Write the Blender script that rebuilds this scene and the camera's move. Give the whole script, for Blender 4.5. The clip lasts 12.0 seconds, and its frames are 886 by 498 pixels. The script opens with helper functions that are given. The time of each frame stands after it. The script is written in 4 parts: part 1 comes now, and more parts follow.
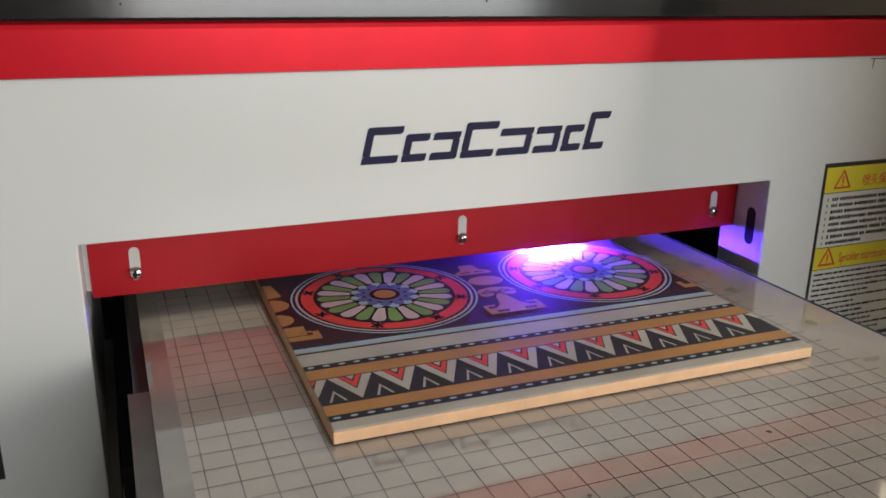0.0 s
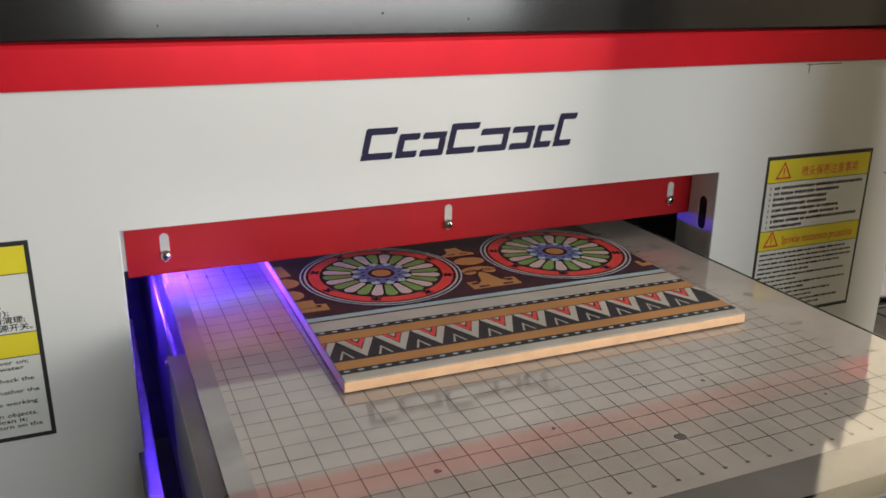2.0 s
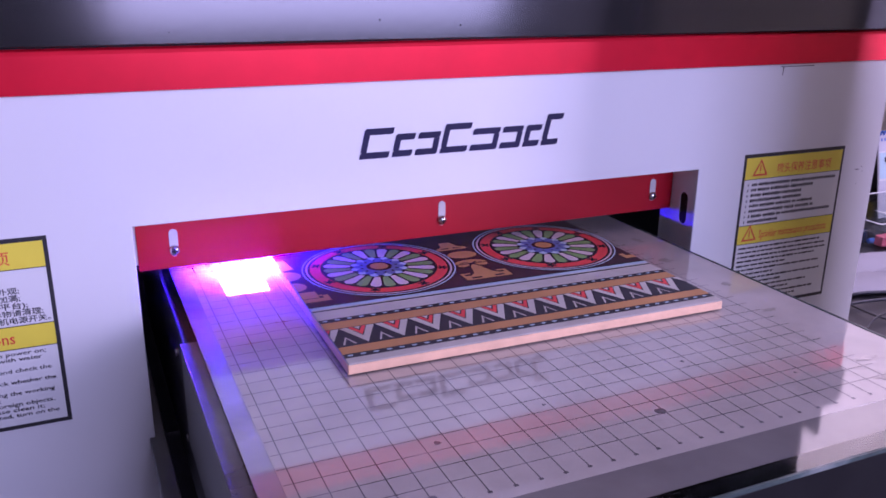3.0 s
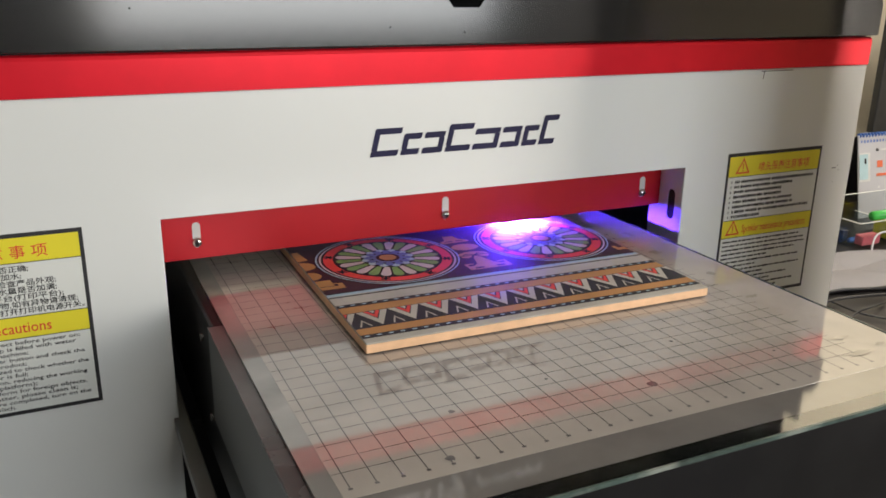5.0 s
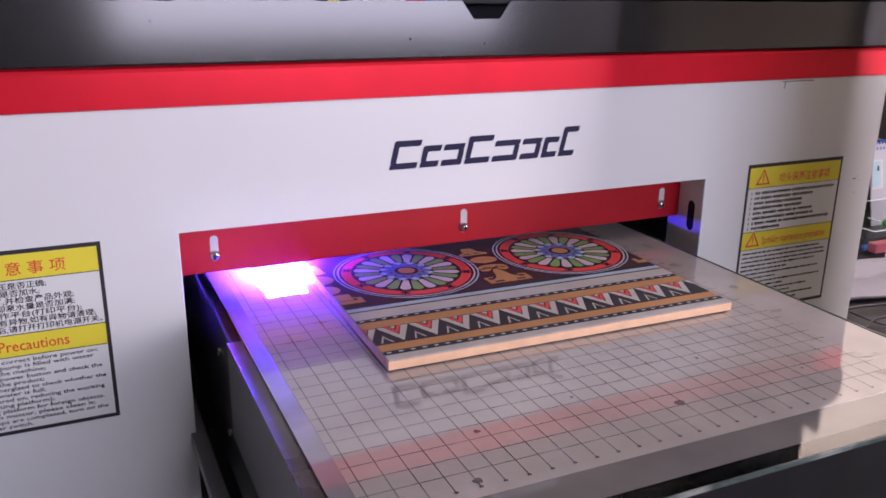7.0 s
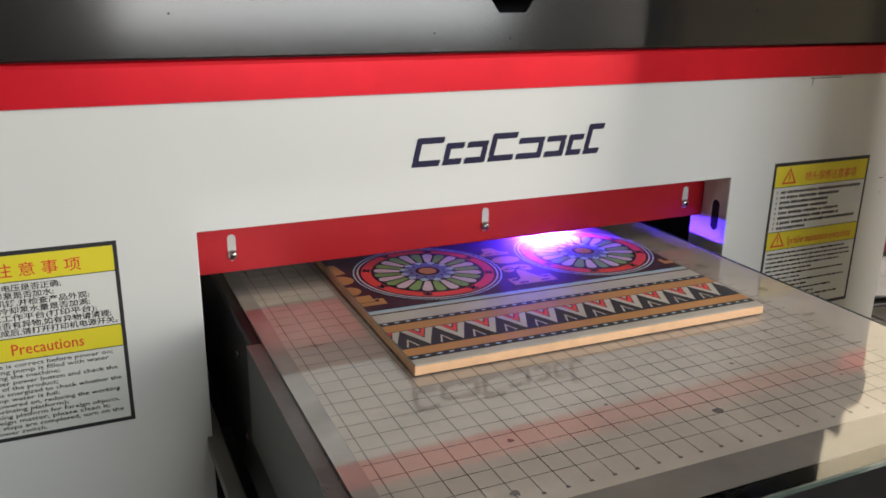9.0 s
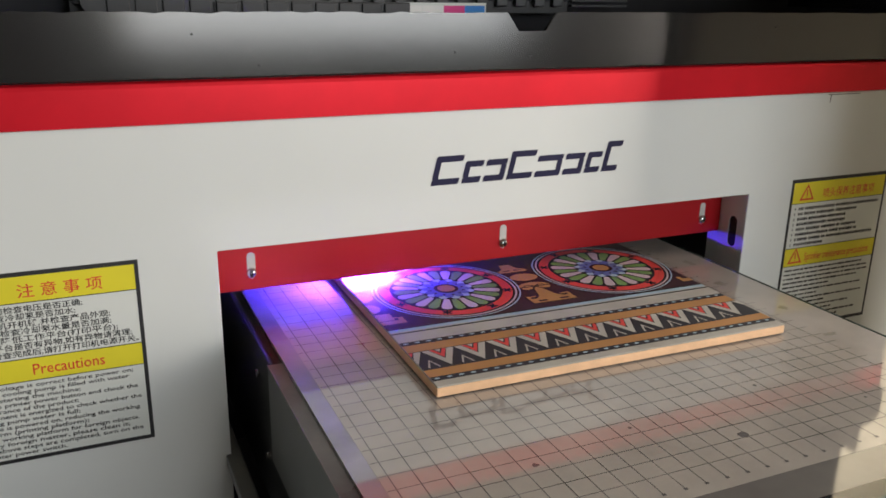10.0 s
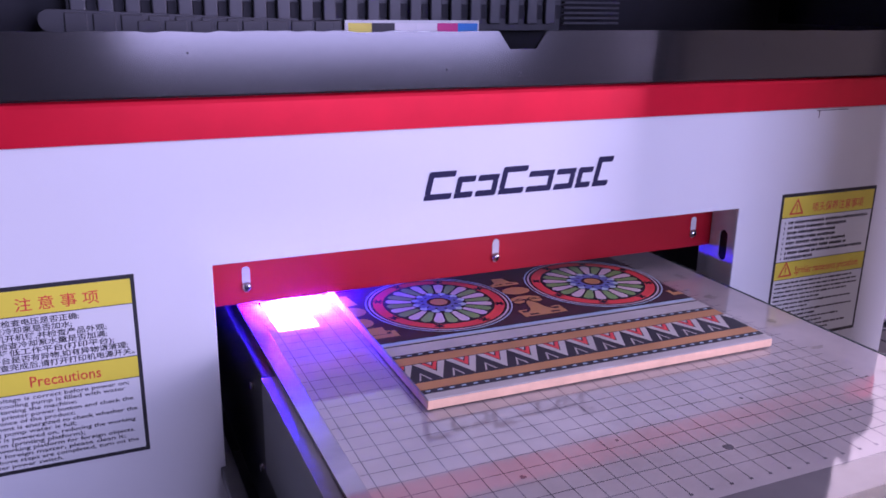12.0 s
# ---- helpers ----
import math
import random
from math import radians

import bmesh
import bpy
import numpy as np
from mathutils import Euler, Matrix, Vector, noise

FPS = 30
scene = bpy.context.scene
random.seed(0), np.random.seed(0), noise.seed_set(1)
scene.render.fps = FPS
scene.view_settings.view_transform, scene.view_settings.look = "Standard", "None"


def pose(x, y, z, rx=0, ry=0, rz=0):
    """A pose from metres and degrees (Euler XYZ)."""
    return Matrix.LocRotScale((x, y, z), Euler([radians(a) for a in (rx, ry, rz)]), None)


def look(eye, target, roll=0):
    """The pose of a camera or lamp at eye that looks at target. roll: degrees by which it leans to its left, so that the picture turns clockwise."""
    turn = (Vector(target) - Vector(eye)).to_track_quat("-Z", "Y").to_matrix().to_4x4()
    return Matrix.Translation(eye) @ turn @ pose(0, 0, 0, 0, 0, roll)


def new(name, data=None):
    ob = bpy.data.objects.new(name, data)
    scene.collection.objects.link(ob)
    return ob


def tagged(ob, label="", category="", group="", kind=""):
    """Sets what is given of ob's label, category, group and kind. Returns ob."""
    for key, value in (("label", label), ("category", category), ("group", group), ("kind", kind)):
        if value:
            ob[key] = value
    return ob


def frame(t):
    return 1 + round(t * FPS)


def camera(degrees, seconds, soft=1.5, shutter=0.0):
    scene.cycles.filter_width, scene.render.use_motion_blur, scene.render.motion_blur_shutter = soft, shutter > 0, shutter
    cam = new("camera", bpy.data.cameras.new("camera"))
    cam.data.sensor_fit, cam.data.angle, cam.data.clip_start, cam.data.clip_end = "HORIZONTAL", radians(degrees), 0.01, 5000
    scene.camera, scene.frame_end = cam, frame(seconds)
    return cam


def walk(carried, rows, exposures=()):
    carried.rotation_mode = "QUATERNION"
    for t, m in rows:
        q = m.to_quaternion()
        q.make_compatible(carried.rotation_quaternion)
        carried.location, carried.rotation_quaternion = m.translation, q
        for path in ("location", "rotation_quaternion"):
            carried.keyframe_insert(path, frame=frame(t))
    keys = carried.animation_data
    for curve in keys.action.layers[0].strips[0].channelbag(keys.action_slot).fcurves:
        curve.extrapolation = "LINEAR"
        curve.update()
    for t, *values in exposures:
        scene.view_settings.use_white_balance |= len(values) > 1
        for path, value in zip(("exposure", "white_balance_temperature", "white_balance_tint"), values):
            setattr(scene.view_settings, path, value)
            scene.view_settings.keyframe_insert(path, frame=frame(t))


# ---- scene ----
# One plan unit is K metres; plan zero is the middle screw, Z0 above the floor.
K, Z0 = 0.0715, 1.09


def P(x, y, z):
    return Vector((K * x, K * y, Z0 + K * z))


cam = camera(55.9, 12.0, soft=1.7)
PATH = [
    (0, (-2.286, -4.947, 1.756), (-1.572, -3.181, 1.145), 0.7),
    (0.5, (-2.4, -5.143, 1.822), (-1.688, -3.379, 1.205), 0.7),
    (1, (-2.483, -5.32, 1.893), (-1.762, -3.563, 1.265), 0.6),
    (1.5, (-2.552, -5.517, 1.952), (-1.815, -3.766, 1.326), 0.6),
    (2, (-2.627, -5.683, 1.961), (-1.879, -3.939, 1.331), 0.7),
    (2.5, (-2.712, -5.851, 1.999), (-1.949, -4.113, 1.369), 0.7),
    (3, (-2.812, -5.985, 2.003), (-2.037, -4.25, 1.379), 0.6),
    (5, (-3.142, -6.348, 2.058), (-2.337, -4.624, 1.441), 0.8),
    (5.5, (-3.143, -6.349, 2.059), (-2.338, -4.625, 1.444), 0.8),
    (6, (-3.165, -6.311, 2.086), (-2.365, -4.585, 1.47), 0.9),
    (6.5, (-3.18, -6.259, 2.064), (-2.385, -4.528, 1.457), 0.7),
    (7, (-3.202, -6.223, 2.101), (-2.41, -4.489, 1.495), 0.7),
    (9, (-3.288, -5.988, 2.08), (-2.5, -4.257, 1.464), 0.9),
    (9.5, (-3.32, -5.962, 2.121), (-2.536, -4.227, 1.509), 0.9),
    (10, (-3.371, -5.912, 2.169), (-2.594, -4.171, 1.566), 0.9),
    (10.5, (-3.351, -5.928, 2.165), (-2.574, -4.184, 1.569), 1.0),
    (11, (-3.332, -5.959, 2.178), (-2.552, -4.215, 1.584), 1.1),
    (11.5, (-3.347, -5.993, 2.192), (-2.567, -4.247, 1.608), 1.1),
    (12, (-3.349, -6.011, 2.219), (-2.569, -4.262, 1.642), 0.9),
]
# Where the carriage stands, in plan units from the middle.
CARRIAGE = [
    (0.0, 0.84), (0.06, 0.92), (0.1, 0.88), (0.2, 0.32), (0.3, -0.31), (0.4, -0.98), (0.5, -1.65), (0.6, -2.25), (0.7, -2.68), (0.8, -2.5), (0.9, -1.85), (1.0, -1.19), (1.1, -0.24),
    (1.2, 0.65), (1.3, 0.95), (1.4, 0.58), (1.5, -0.03), (1.6, -0.71), (1.7, -1.37), (1.8, -2.0), (1.9, -2.5), (2.0, -2.7), (2.1, -2.3), (2.2, -1.67), (2.3, -0.7), (2.4, 0.3),
    (2.5, 0.89), (2.57, 0.95), (2.65, 0.55), (2.8, -0.45), (2.9, -1.1), (3.0, -1.7), (3.1, -2.3), (3.2, -2.68), (3.3, -2.7), (3.4, -2.2), (3.5, -1.5), (3.6, -0.6), (3.7, 0.3),
    (3.8, 0.85), (3.87, 0.95), (3.95, 0.6), (4.1, -0.35), (4.2, -1.0), (4.3, -1.65), (4.4, -2.25), (4.5, -2.62), (4.6, -2.2), (4.7, -1.35), (4.8, -0.49), (4.9, 0.4), (5.0, 0.9), (5.1, 0.73),
    (5.2, 0.1), (5.3, -0.55), (5.4, -1.2), (5.5, -1.8), (5.6, -2.4), (5.7, -2.85), (5.85, -3.1), (6.0, -3.0), (6.1, -2.6), (6.2, -1.86), (6.3, -1.08), (6.4, -0.16), (6.5, 0.71),
    (6.6, 0.93), (6.7, 0.45), (6.8, -0.13), (6.9, -0.9), (7.0, -1.65), (7.1, -2.15), (7.2, -2.65), (7.3, -2.75), (7.4, -2.35), (7.5, -1.6), (7.6, -0.75), (7.7, 0.1), (7.8, 0.8),
    (7.87, 0.95), (7.95, 0.75), (8.1, -0.2), (8.2, -0.85), (8.3, -1.5), (8.4, -2.1), (8.5, -2.6), (8.57, -2.7), (8.65, -2.3), (8.7, -1.8), (8.8, -0.94), (8.9, -0.03), (9.0, 0.75),
    (9.08, 0.92), (9.2, 0.35), (9.3, -0.31), (9.4, -0.96), (9.5, -1.68), (9.6, -2.2), (9.7, -2.65), (9.8, -2.65), (9.9, -2.05), (10.0, -1.24), (10.1, -0.41), (10.2, 0.52), (10.3, 0.89),
    (10.4, 0.6), (10.5, -0.05), (10.6, -0.69), (10.7, -1.28), (10.8, -1.87), (10.9, -2.45), (11.0, -2.75), (11.1, -2.4), (11.2, -1.82), (11.3, -0.76), (11.4, 0.15), (11.5, 0.8),
    (11.55, 0.92), (11.6, 0.81), (11.7, 0.2), (11.8, -0.44), (11.9, -1.09), (12.0, -1.82),
]

# White balance is keyed to violet, imitating the lamp's glare, while it shines on the bare sheet;
# exposure drifts a little brighter as the camera draws back.
STOPS = [(0.0, -0.24), (1.5, -0.14), (3.0, -0.05), (5.0, 0.02), (6.5, 0.03), (9.0, -0.05), (10.0, -0.12), (12.0, -0.02)]


def stops(t):
    for (a, u), (b, v) in zip(STOPS, STOPS[1:]):
        if a <= t <= b:
            return u + (v - u) * (t - a) / (b - a)
    return 0.0


TINT = []
for t, x in CARRIAGE:
    w = min(1.0, max(0.0, (0.48 - abs(x + 1.84)) / 0.26)) * (0.45 if 6.8 < t < 7.3 else 1.0)
    TINT.append((t, stops(t), 6550 - 1450 * w, 13 + 57 * w))
walk(cam, [(t, look(P(*eye), P(*target), roll)) for t, eye, target, roll in PATH], TINT)

# ---- world and light ----
world = bpy.data.worlds.new("world")
scene.world = world
world.use_nodes = True
sky = world.node_tree.nodes.new("ShaderNodeTexSky")
sky.sky_type, sky.sun_disc = "NISHITA", False
sky.sun_elevation, sky.sun_rotation = radians(40), radians(200)
bg = world.node_tree.nodes["Background"]
world.node_tree.links.new(sky.outputs["Color"], bg.inputs["Color"])
bg.inputs["Strength"].default_value = 0.1
scene.view_settings.exposure = 0.0


def area(name, x, y, z, w, h, tx, ty, tz, watts, colour):
    lamp = bpy.data.lights.new(name, "AREA")
    lamp.shape, lamp.size, lamp.size_y, lamp.energy, lamp.color = "RECTANGLE", w, h, watts, colour
    ob = new(name, lamp)
    ob.matrix_world = look((x, y, z), (tx, ty, tz))
    return ob


# Daylight in the window behind the camera, plus three unseen fill lamps added for brightness.
area("window_daylight", 0.47, -1.93, 1.47, 1.12, 0.74, 0.47, 0.0, 1.47, 15.0, (0.93, 0.99, 1.0))
area("warm_side_fill", 1.42, -1.28, 1.42, 0.34, 0.9, 0.0, 0.0, 1.15, 20.5, (1.0, 0.93, 0.83))
area("overhead_fill", 0.3, -0.9, 2.62, 0.6, 0.6, 0.3, -0.9, 0.0, 8.0, (1.0, 0.97, 0.91))
area("overhead_fill_far", 1.95, 0.55, 2.62, 0.6, 0.6, 1.95, 0.55, 0.0, 38.0, (1.0, 0.93, 0.80))


# ---- materials ----
def material(name, colour, rough=0.5, metal=0.0, vary=0.08, scale=30.0, bump=0.0, bump_scale=400.0, stain=None, stain_scale=6.0, stain_amount=0.3, coat=0.0, rough_vary=0.0):
    m = bpy.data.materials.new(name)
    m.use_nodes = True
    n, l = m.node_tree.nodes, m.node_tree.links
    b = n["Principled BSDF"]
    b.inputs["Roughness"].default_value, b.inputs["Metallic"].default_value = rough, metal
    b.inputs["Coat Weight"].default_value = coat
    b.inputs["Coat Roughness"].default_value = 0.22
    co = n.new("ShaderNodeTexCoord")
    g = n.new("ShaderNodeTexNoise")
    g.inputs["Scale"].default_value, g.inputs["Detail"].default_value = scale, 6.0
    l.new(co.outputs["Object"], g.inputs["Vector"])
    r = n.new("ShaderNodeValToRGB")
    r.color_ramp.elements[0].position, r.color_ramp.elements[1].position = 0.3, 0.7
    dark = [c * (1 - vary) for c in colour]
    light = [min(1, c * (1 + vary)) for c in colour]
    r.color_ramp.elements[0].color, r.color_ramp.elements[1].color = (*dark, 1), (*light, 1)
    l.new(g.outputs["Fac"], r.inputs["Fac"])
    last = r.outputs["Color"]
    if stain:
        s = n.new("ShaderNodeTexNoise")
        s.inputs["Scale"].default_value, s.inputs["Detail"].default_value = stain_scale, 8.0
        l.new(co.outputs["Object"], s.inputs["Vector"])
        sr = n.new("ShaderNodeValToRGB")
        sr.color_ramp.elements[0].position, sr.color_ramp.elements[1].position = 0.52, 0.72
        sr.color_ramp.elements[0].color = (0, 0, 0, 1)
        sr.color_ramp.elements[1].color = (stain_amount, stain_amount, stain_amount, 1)
        l.new(s.outputs["Fac"], sr.inputs["Fac"])
        mx = n.new("ShaderNodeMix")
        mx.data_type = "RGBA"
        l.new(sr.outputs["Color"], mx.inputs[0])
        l.new(last, mx.inputs[6])
        mx.inputs[7].default_value = (*stain, 1)
        last = mx.outputs[2]
    l.new(last, b.inputs["Base Color"])
    if rough_vary:
        q = n.new("ShaderNodeMapRange")
        q.inputs[3].default_value, q.inputs[4].default_value = max(0, rough - rough_vary), min(1, rough + rough_vary)
        l.new(g.outputs["Fac"], q.inputs[0])
        l.new(q.outputs[0], b.inputs["Roughness"])
    if bump:
        f = n.new("ShaderNodeTexNoise")
        f.inputs["Scale"].default_value, f.inputs["Detail"].default_value = bump_scale, 3.0
        l.new(co.outputs["Object"], f.inputs["Vector"])
        bp = n.new("ShaderNodeBump")
        bp.inputs["Strength"].default_value, bp.inputs["Distance"].default_value = bump, 0.001
        l.new(f.outputs["Fac"], bp.inputs["Height"])
        l.new(bp.outputs["Normal"], b.inputs["Normal"])
    return m


def pane_glass(name, tint, gloss_rough=0.03):
    """A clear sheet that lets light through and mirrors by Fresnel."""
    m = bpy.data.materials.new(name)
    m.use_nodes = True
    n, l = m.node_tree.nodes, m.node_tree.links
    n.remove(n["Principled BSDF"])
    out = n["Material Output"]
    t, g, f, x = n.new("ShaderNodeBsdfTransparent"), n.new("ShaderNodeBsdfGlossy"), n.new("ShaderNodeFresnel"), n.new("ShaderNodeMixShader")
    t.inputs["Color"].default_value = (*tint, 1)
    g.inputs["Roughness"].default_value = gloss_rough
    f.inputs["IOR"].default_value = 2.2
    co, d, bp = n.new("ShaderNodeTexCoord"), n.new("ShaderNodeTexNoise"), n.new("ShaderNodeBump")
    d.inputs["Scale"].default_value = 14.0
    bp.inputs["Strength"].default_value, bp.inputs["Distance"].default_value = 0.05, 0.001
    l.new(co.outputs["Object"], d.inputs["Vector"])
    l.new(d.outputs["Fac"], bp.inputs["Height"])
    l.new(bp.outputs["Normal"], g.inputs["Normal"])
    l.new(f.outputs["Fac"], x.inputs["Fac"])
    l.new(t.outputs["BSDF"], x.inputs[1])
    l.new(g.outputs["BSDF"], x.inputs[2])
    l.new(x.outputs["Shader"], out.inputs["Surface"])
    return m


def glow(name, colour, strength):
    m = bpy.data.materials.new(name)
    m.use_nodes = True
    b = m.node_tree.nodes["Principled BSDF"]
    b.inputs["Base Color"].default_value = (0.02, 0.02, 0.02, 1)
    b.inputs["Emission Color"].default_value = (*colour, 1)
    b.inputs["Emission Strength"].default_value = strength
    return m


WHITE = material("white_powder_coat", (0.72, 0.74, 0.72), 0.24, vary=0.02, scale=9, bump=0.03, bump_scale=300, coat=0.2, stain=(0.5, 0.48, 0.42), stain_scale=3, stain_amount=0.12)
RED = material("red_paint", (0.74, 0.014, 0.028), 0.30, 0.45, vary=0.06, scale=40, bump=0.03, bump_scale=500)
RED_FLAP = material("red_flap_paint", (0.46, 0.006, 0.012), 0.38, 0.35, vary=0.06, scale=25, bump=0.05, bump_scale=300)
BLACK = material("black_paint", (0.009, 0.0085, 0.0085), 0.16, vary=0.2, scale=20, bump=0.025, bump_scale=240, rough_vary=0.03, coat=1.0)
BLACK.node_tree.nodes["Principled BSDF"].inputs["Coat IOR"].default_value = 1.6
BLACK.node_tree.nodes["Principled BSDF"].inputs["Coat Roughness"].default_value = 0.13
RED.node_tree.nodes["Principled BSDF"].inputs["Specular IOR Level"].default_value = 0.35
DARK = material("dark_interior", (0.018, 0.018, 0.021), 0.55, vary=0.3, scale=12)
PLASTIC = material("black_plastic", (0.022, 0.022, 0.024), 0.45, vary=0.2, scale=50)
CHAIN_GREY = material("dark_grey_plastic", (0.05, 0.05, 0.055), 0.45, vary=0.15, scale=50)
STEEL = material("steel", (0.62, 0.60, 0.56), 0.22, 1.0, vary=0.1, scale=80)
PALE = material("pale_steel_edge", (0.62, 0.61, 0.58), 0.5, vary=0.08, scale=40)
GREY_METAL = material("grey_metal", (0.05, 0.052, 0.055), 0.42, 0.3, vary=0.2, scale=18, stain=(0.3, 0.29, 0.27), stain_scale=20, stain_amount=0.35)
NAVY = material("navy_vinyl", (0.016, 0.014, 0.050), 0.4, vary=0.1)
NAVY.node_tree.nodes["Principled BSDF"].inputs["Specular IOR Level"].default_value = 0.2
INK = material("black_ink", (0.02, 0.02, 0.022), 0.5)
STICKER_WHITE = material("sticker_white", (0.70, 0.72, 0.68), 0.45, vary=0.02)
STICKER_YELLOW = material("sticker_yellow", (0.78, 0.68, 0.03), 0.45, vary=0.04)
STICKER_RED = material("sticker_red", (0.70, 0.05, 0.03), 0.45, vary=0.04)
GRID_SHEET = material("white_bed_sheet", (0.335, 0.305, 0.275), 0.55, vary=0.08, scale=30, stain=(0.24, 0.225, 0.215), stain_scale=14, stain_amount=0.6)
GRID_LINE = material("grid_line_print", (0.15, 0.14, 0.14), 0.6, vary=0.4, scale=60)
BED_SIDE = material("dark_bed_metal", (0.006, 0.006, 0.007), 0.42, vary=0.3, scale=14, stain=(0.02, 0.02, 0.02), stain_scale=22, stain_amount=0.4)
BED_EDGE = material("bed_edge_metal", (0.25, 0.25, 0.235), 0.4, 0.3, vary=0.2, scale=16, stain=(0.05, 0.05, 0.05), stain_scale=15, stain_amount=0.5)
WEB = material("dark_strip_steel", (0.080, 0.084, 0.080), 0.32, 0.2, vary=0.4, scale=10, stain=(0.12, 0.12, 0.11), stain_scale=9, stain_amount=0.5, rough_vary=0.08)
LEDGE = material("worn_ledge_steel", (0.10, 0.10, 0.098), 0.3, 0.4, vary=0.35, scale=30, stain=(0.03, 0.03, 0.03), stain_scale=24, stain_amount=0.7, rough_vary=0.1)
RIM_GREY = material("grey_rim_paint", (0.15, 0.14, 0.132), 0.5, vary=0.15, scale=22, stain=(0.10, 0.09, 0.09), stain_scale=18, stain_amount=0.5)
SMUDGE = material("grey_smudge", (0.28, 0.255, 0.225), 0.6, vary=0.3, scale=60)
for clear in (GRID_SHEET, SMUDGE, GRID_LINE, BED_EDGE, RIM_GREY):
    face = clear.node_tree.nodes["Principled BSDF"].inputs
    face["Coat Weight"].default_value, face["Coat IOR"].default_value, face["Coat Roughness"].default_value = 1.0, 2.1, 0.055
    face["Specular IOR Level"].default_value = 0.0
for dull in (BED_SIDE, DARK):
    dull.node_tree.nodes["Principled BSDF"].inputs["Specular IOR Level"].default_value = 0.2
GLASS = pane_glass("bed_glass", (0.95, 0.97, 0.96), 0.045)
GLASS_EDGE = material("green_glass_edge", (0.06, 0.09, 0.08), 0.25, vary=0.4, scale=60, stain=(0.5, 0.52, 0.46), stain_scale=40, stain_amount=0.5)
WOOD = material("mdf_edge", (0.80, 0.50, 0.29), 0.6, vary=0.10, scale=90, bump=0.2, bump_scale=500)
ART_BASE = material("ink_pale_ground", (0.37, 0.355, 0.31), 0.42, vary=0.12, scale=45, stain=(0.30, 0.27, 0.22), stain_scale=25, stain_amount=0.5)
ART_DARK = material("ink_dark_maroon", (0.035, 0.014, 0.020), 0.40, vary=0.25, scale=50)
ART_BLACK = material("ink_near_black", (0.016, 0.016, 0.022), 0.40, vary=0.25, scale=50)
ART_ORANGE = material("ink_ochre", (0.36, 0.18, 0.06), 0.42, vary=0.12, scale=45)
ART_RED = material("ink_red", (0.60, 0.055, 0.045), 0.42, vary=0.10, scale=45)
ART_PALE = material("ink_pale_pink", (0.44, 0.36, 0.35), 0.42, vary=0.10, scale=45)
ART_GREEN = material("ink_green", (0.15, 0.27, 0.08), 0.42, vary=0.12, scale=45)
ART_BLUE = material("ink_blue", (0.10, 0.13, 0.30), 0.42, vary=0.12, scale=45)
ART_SKY = material("ink_light_blue", (0.28, 0.40, 0.45), 0.42, vary=0.12, scale=45)
for inked in (ART_BASE, ART_DARK, ART_BLACK, ART_ORANGE, ART_RED, ART_PALE, ART_GREEN, ART_BLUE, ART_SKY):
    satin = inked.node_tree.nodes["Principled BSDF"].inputs
    satin["Roughness"].default_value, satin["Specular IOR Level"].default_value = 0.62, 0.3
UV = glow("uv_led_glow", (0.095, 0.030, 1.0), 3800.0)
WALL = material("cream_wall_paint", (0.70, 0.64, 0.50), 0.8, vary=0.03, scale=3, bump=0.05, bump_scale=90)
BACK_WALL = material("grey_blue_wall_paint", (0.15, 0.155, 0.165), 0.8, vary=0.04, scale=3)
SHADE_PANEL = material("shade_panel_beige", (0.58, 0.54, 0.46), 0.8, vary=0.04, scale=3)
FLOOR = material("grey_floor", (0.30, 0.29, 0.27), 0.4, vary=0.12, scale=3)
CEILING = material("white_ceiling", (0.78, 0.78, 0.76), 0.8, vary=0.03, scale=4)
DESK = material("black_desk_laminate", (0.020, 0.018, 0.019), 0.35, vary=0.2, scale=15)
PAPER = material("white_paper", (0.50, 0.49, 0.51), 0.6, vary=0.02, scale=10)
DULL_PAPER = material("greyish_paper", (0.22, 0.21, 0.225), 0.6, vary=0.05, scale=12)
ACRYLIC = pane_glass("clear_acrylic", (0.93, 0.95, 0.95), 0.05)
for link in [k for k in ACRYLIC.node_tree.links if k.to_node.type == "MIX_SHADER" and k.from_node.type == "FRESNEL"]:
    ACRYLIC.node_tree.links.remove(link)
for node in ACRYLIC.node_tree.nodes:
    if node.type == "MIX_SHADER":
        node.inputs[0].default_value = 0.06
GREEN_PLASTIC = material("green_plastic", (0.04, 0.45, 0.06), 0.35, vary=0.1)
PINK_PLASTIC = material("pink_plastic", (0.75, 0.16, 0.20), 0.4, vary=0.1)
BLUE_PLASTIC = material("blue_plastic", (0.05, 0.14, 0.45), 0.4, vary=0.1)
STICKER_SKY = material("pale_blue_film", (0.42, 0.58, 0.62), 0.4, vary=0.1)
ORANGE_INK = material("orange_red_ink", (0.72, 0.16, 0.07), 0.5, vary=0.08)
CYAN_INK = material("cyan_label", (0.01, 0.22, 0.62), 0.4)
MAGENTA_INK = material("magenta_label", (0.72, 0.015, 0.22), 0.4)
LABEL_WHITE = material("label_white", (0.80, 0.79, 0.76), 0.4, vary=0.02)
YELLOW_INK = material("yellow_label", (0.85, 0.74, 0.05), 0.4)

# ---- mesh helpers: all take plan units ----
ORIGINS = {}


def thing(name, x, y, z, label, category, group="", kind=""):
    ob = new(name)
    ob.empty_display_size = 0.02
    ob.location = P(x, y, z)
    ORIGINS[ob.name] = Vector((x, y, z))
    return tagged(ob, label, category, group, kind)


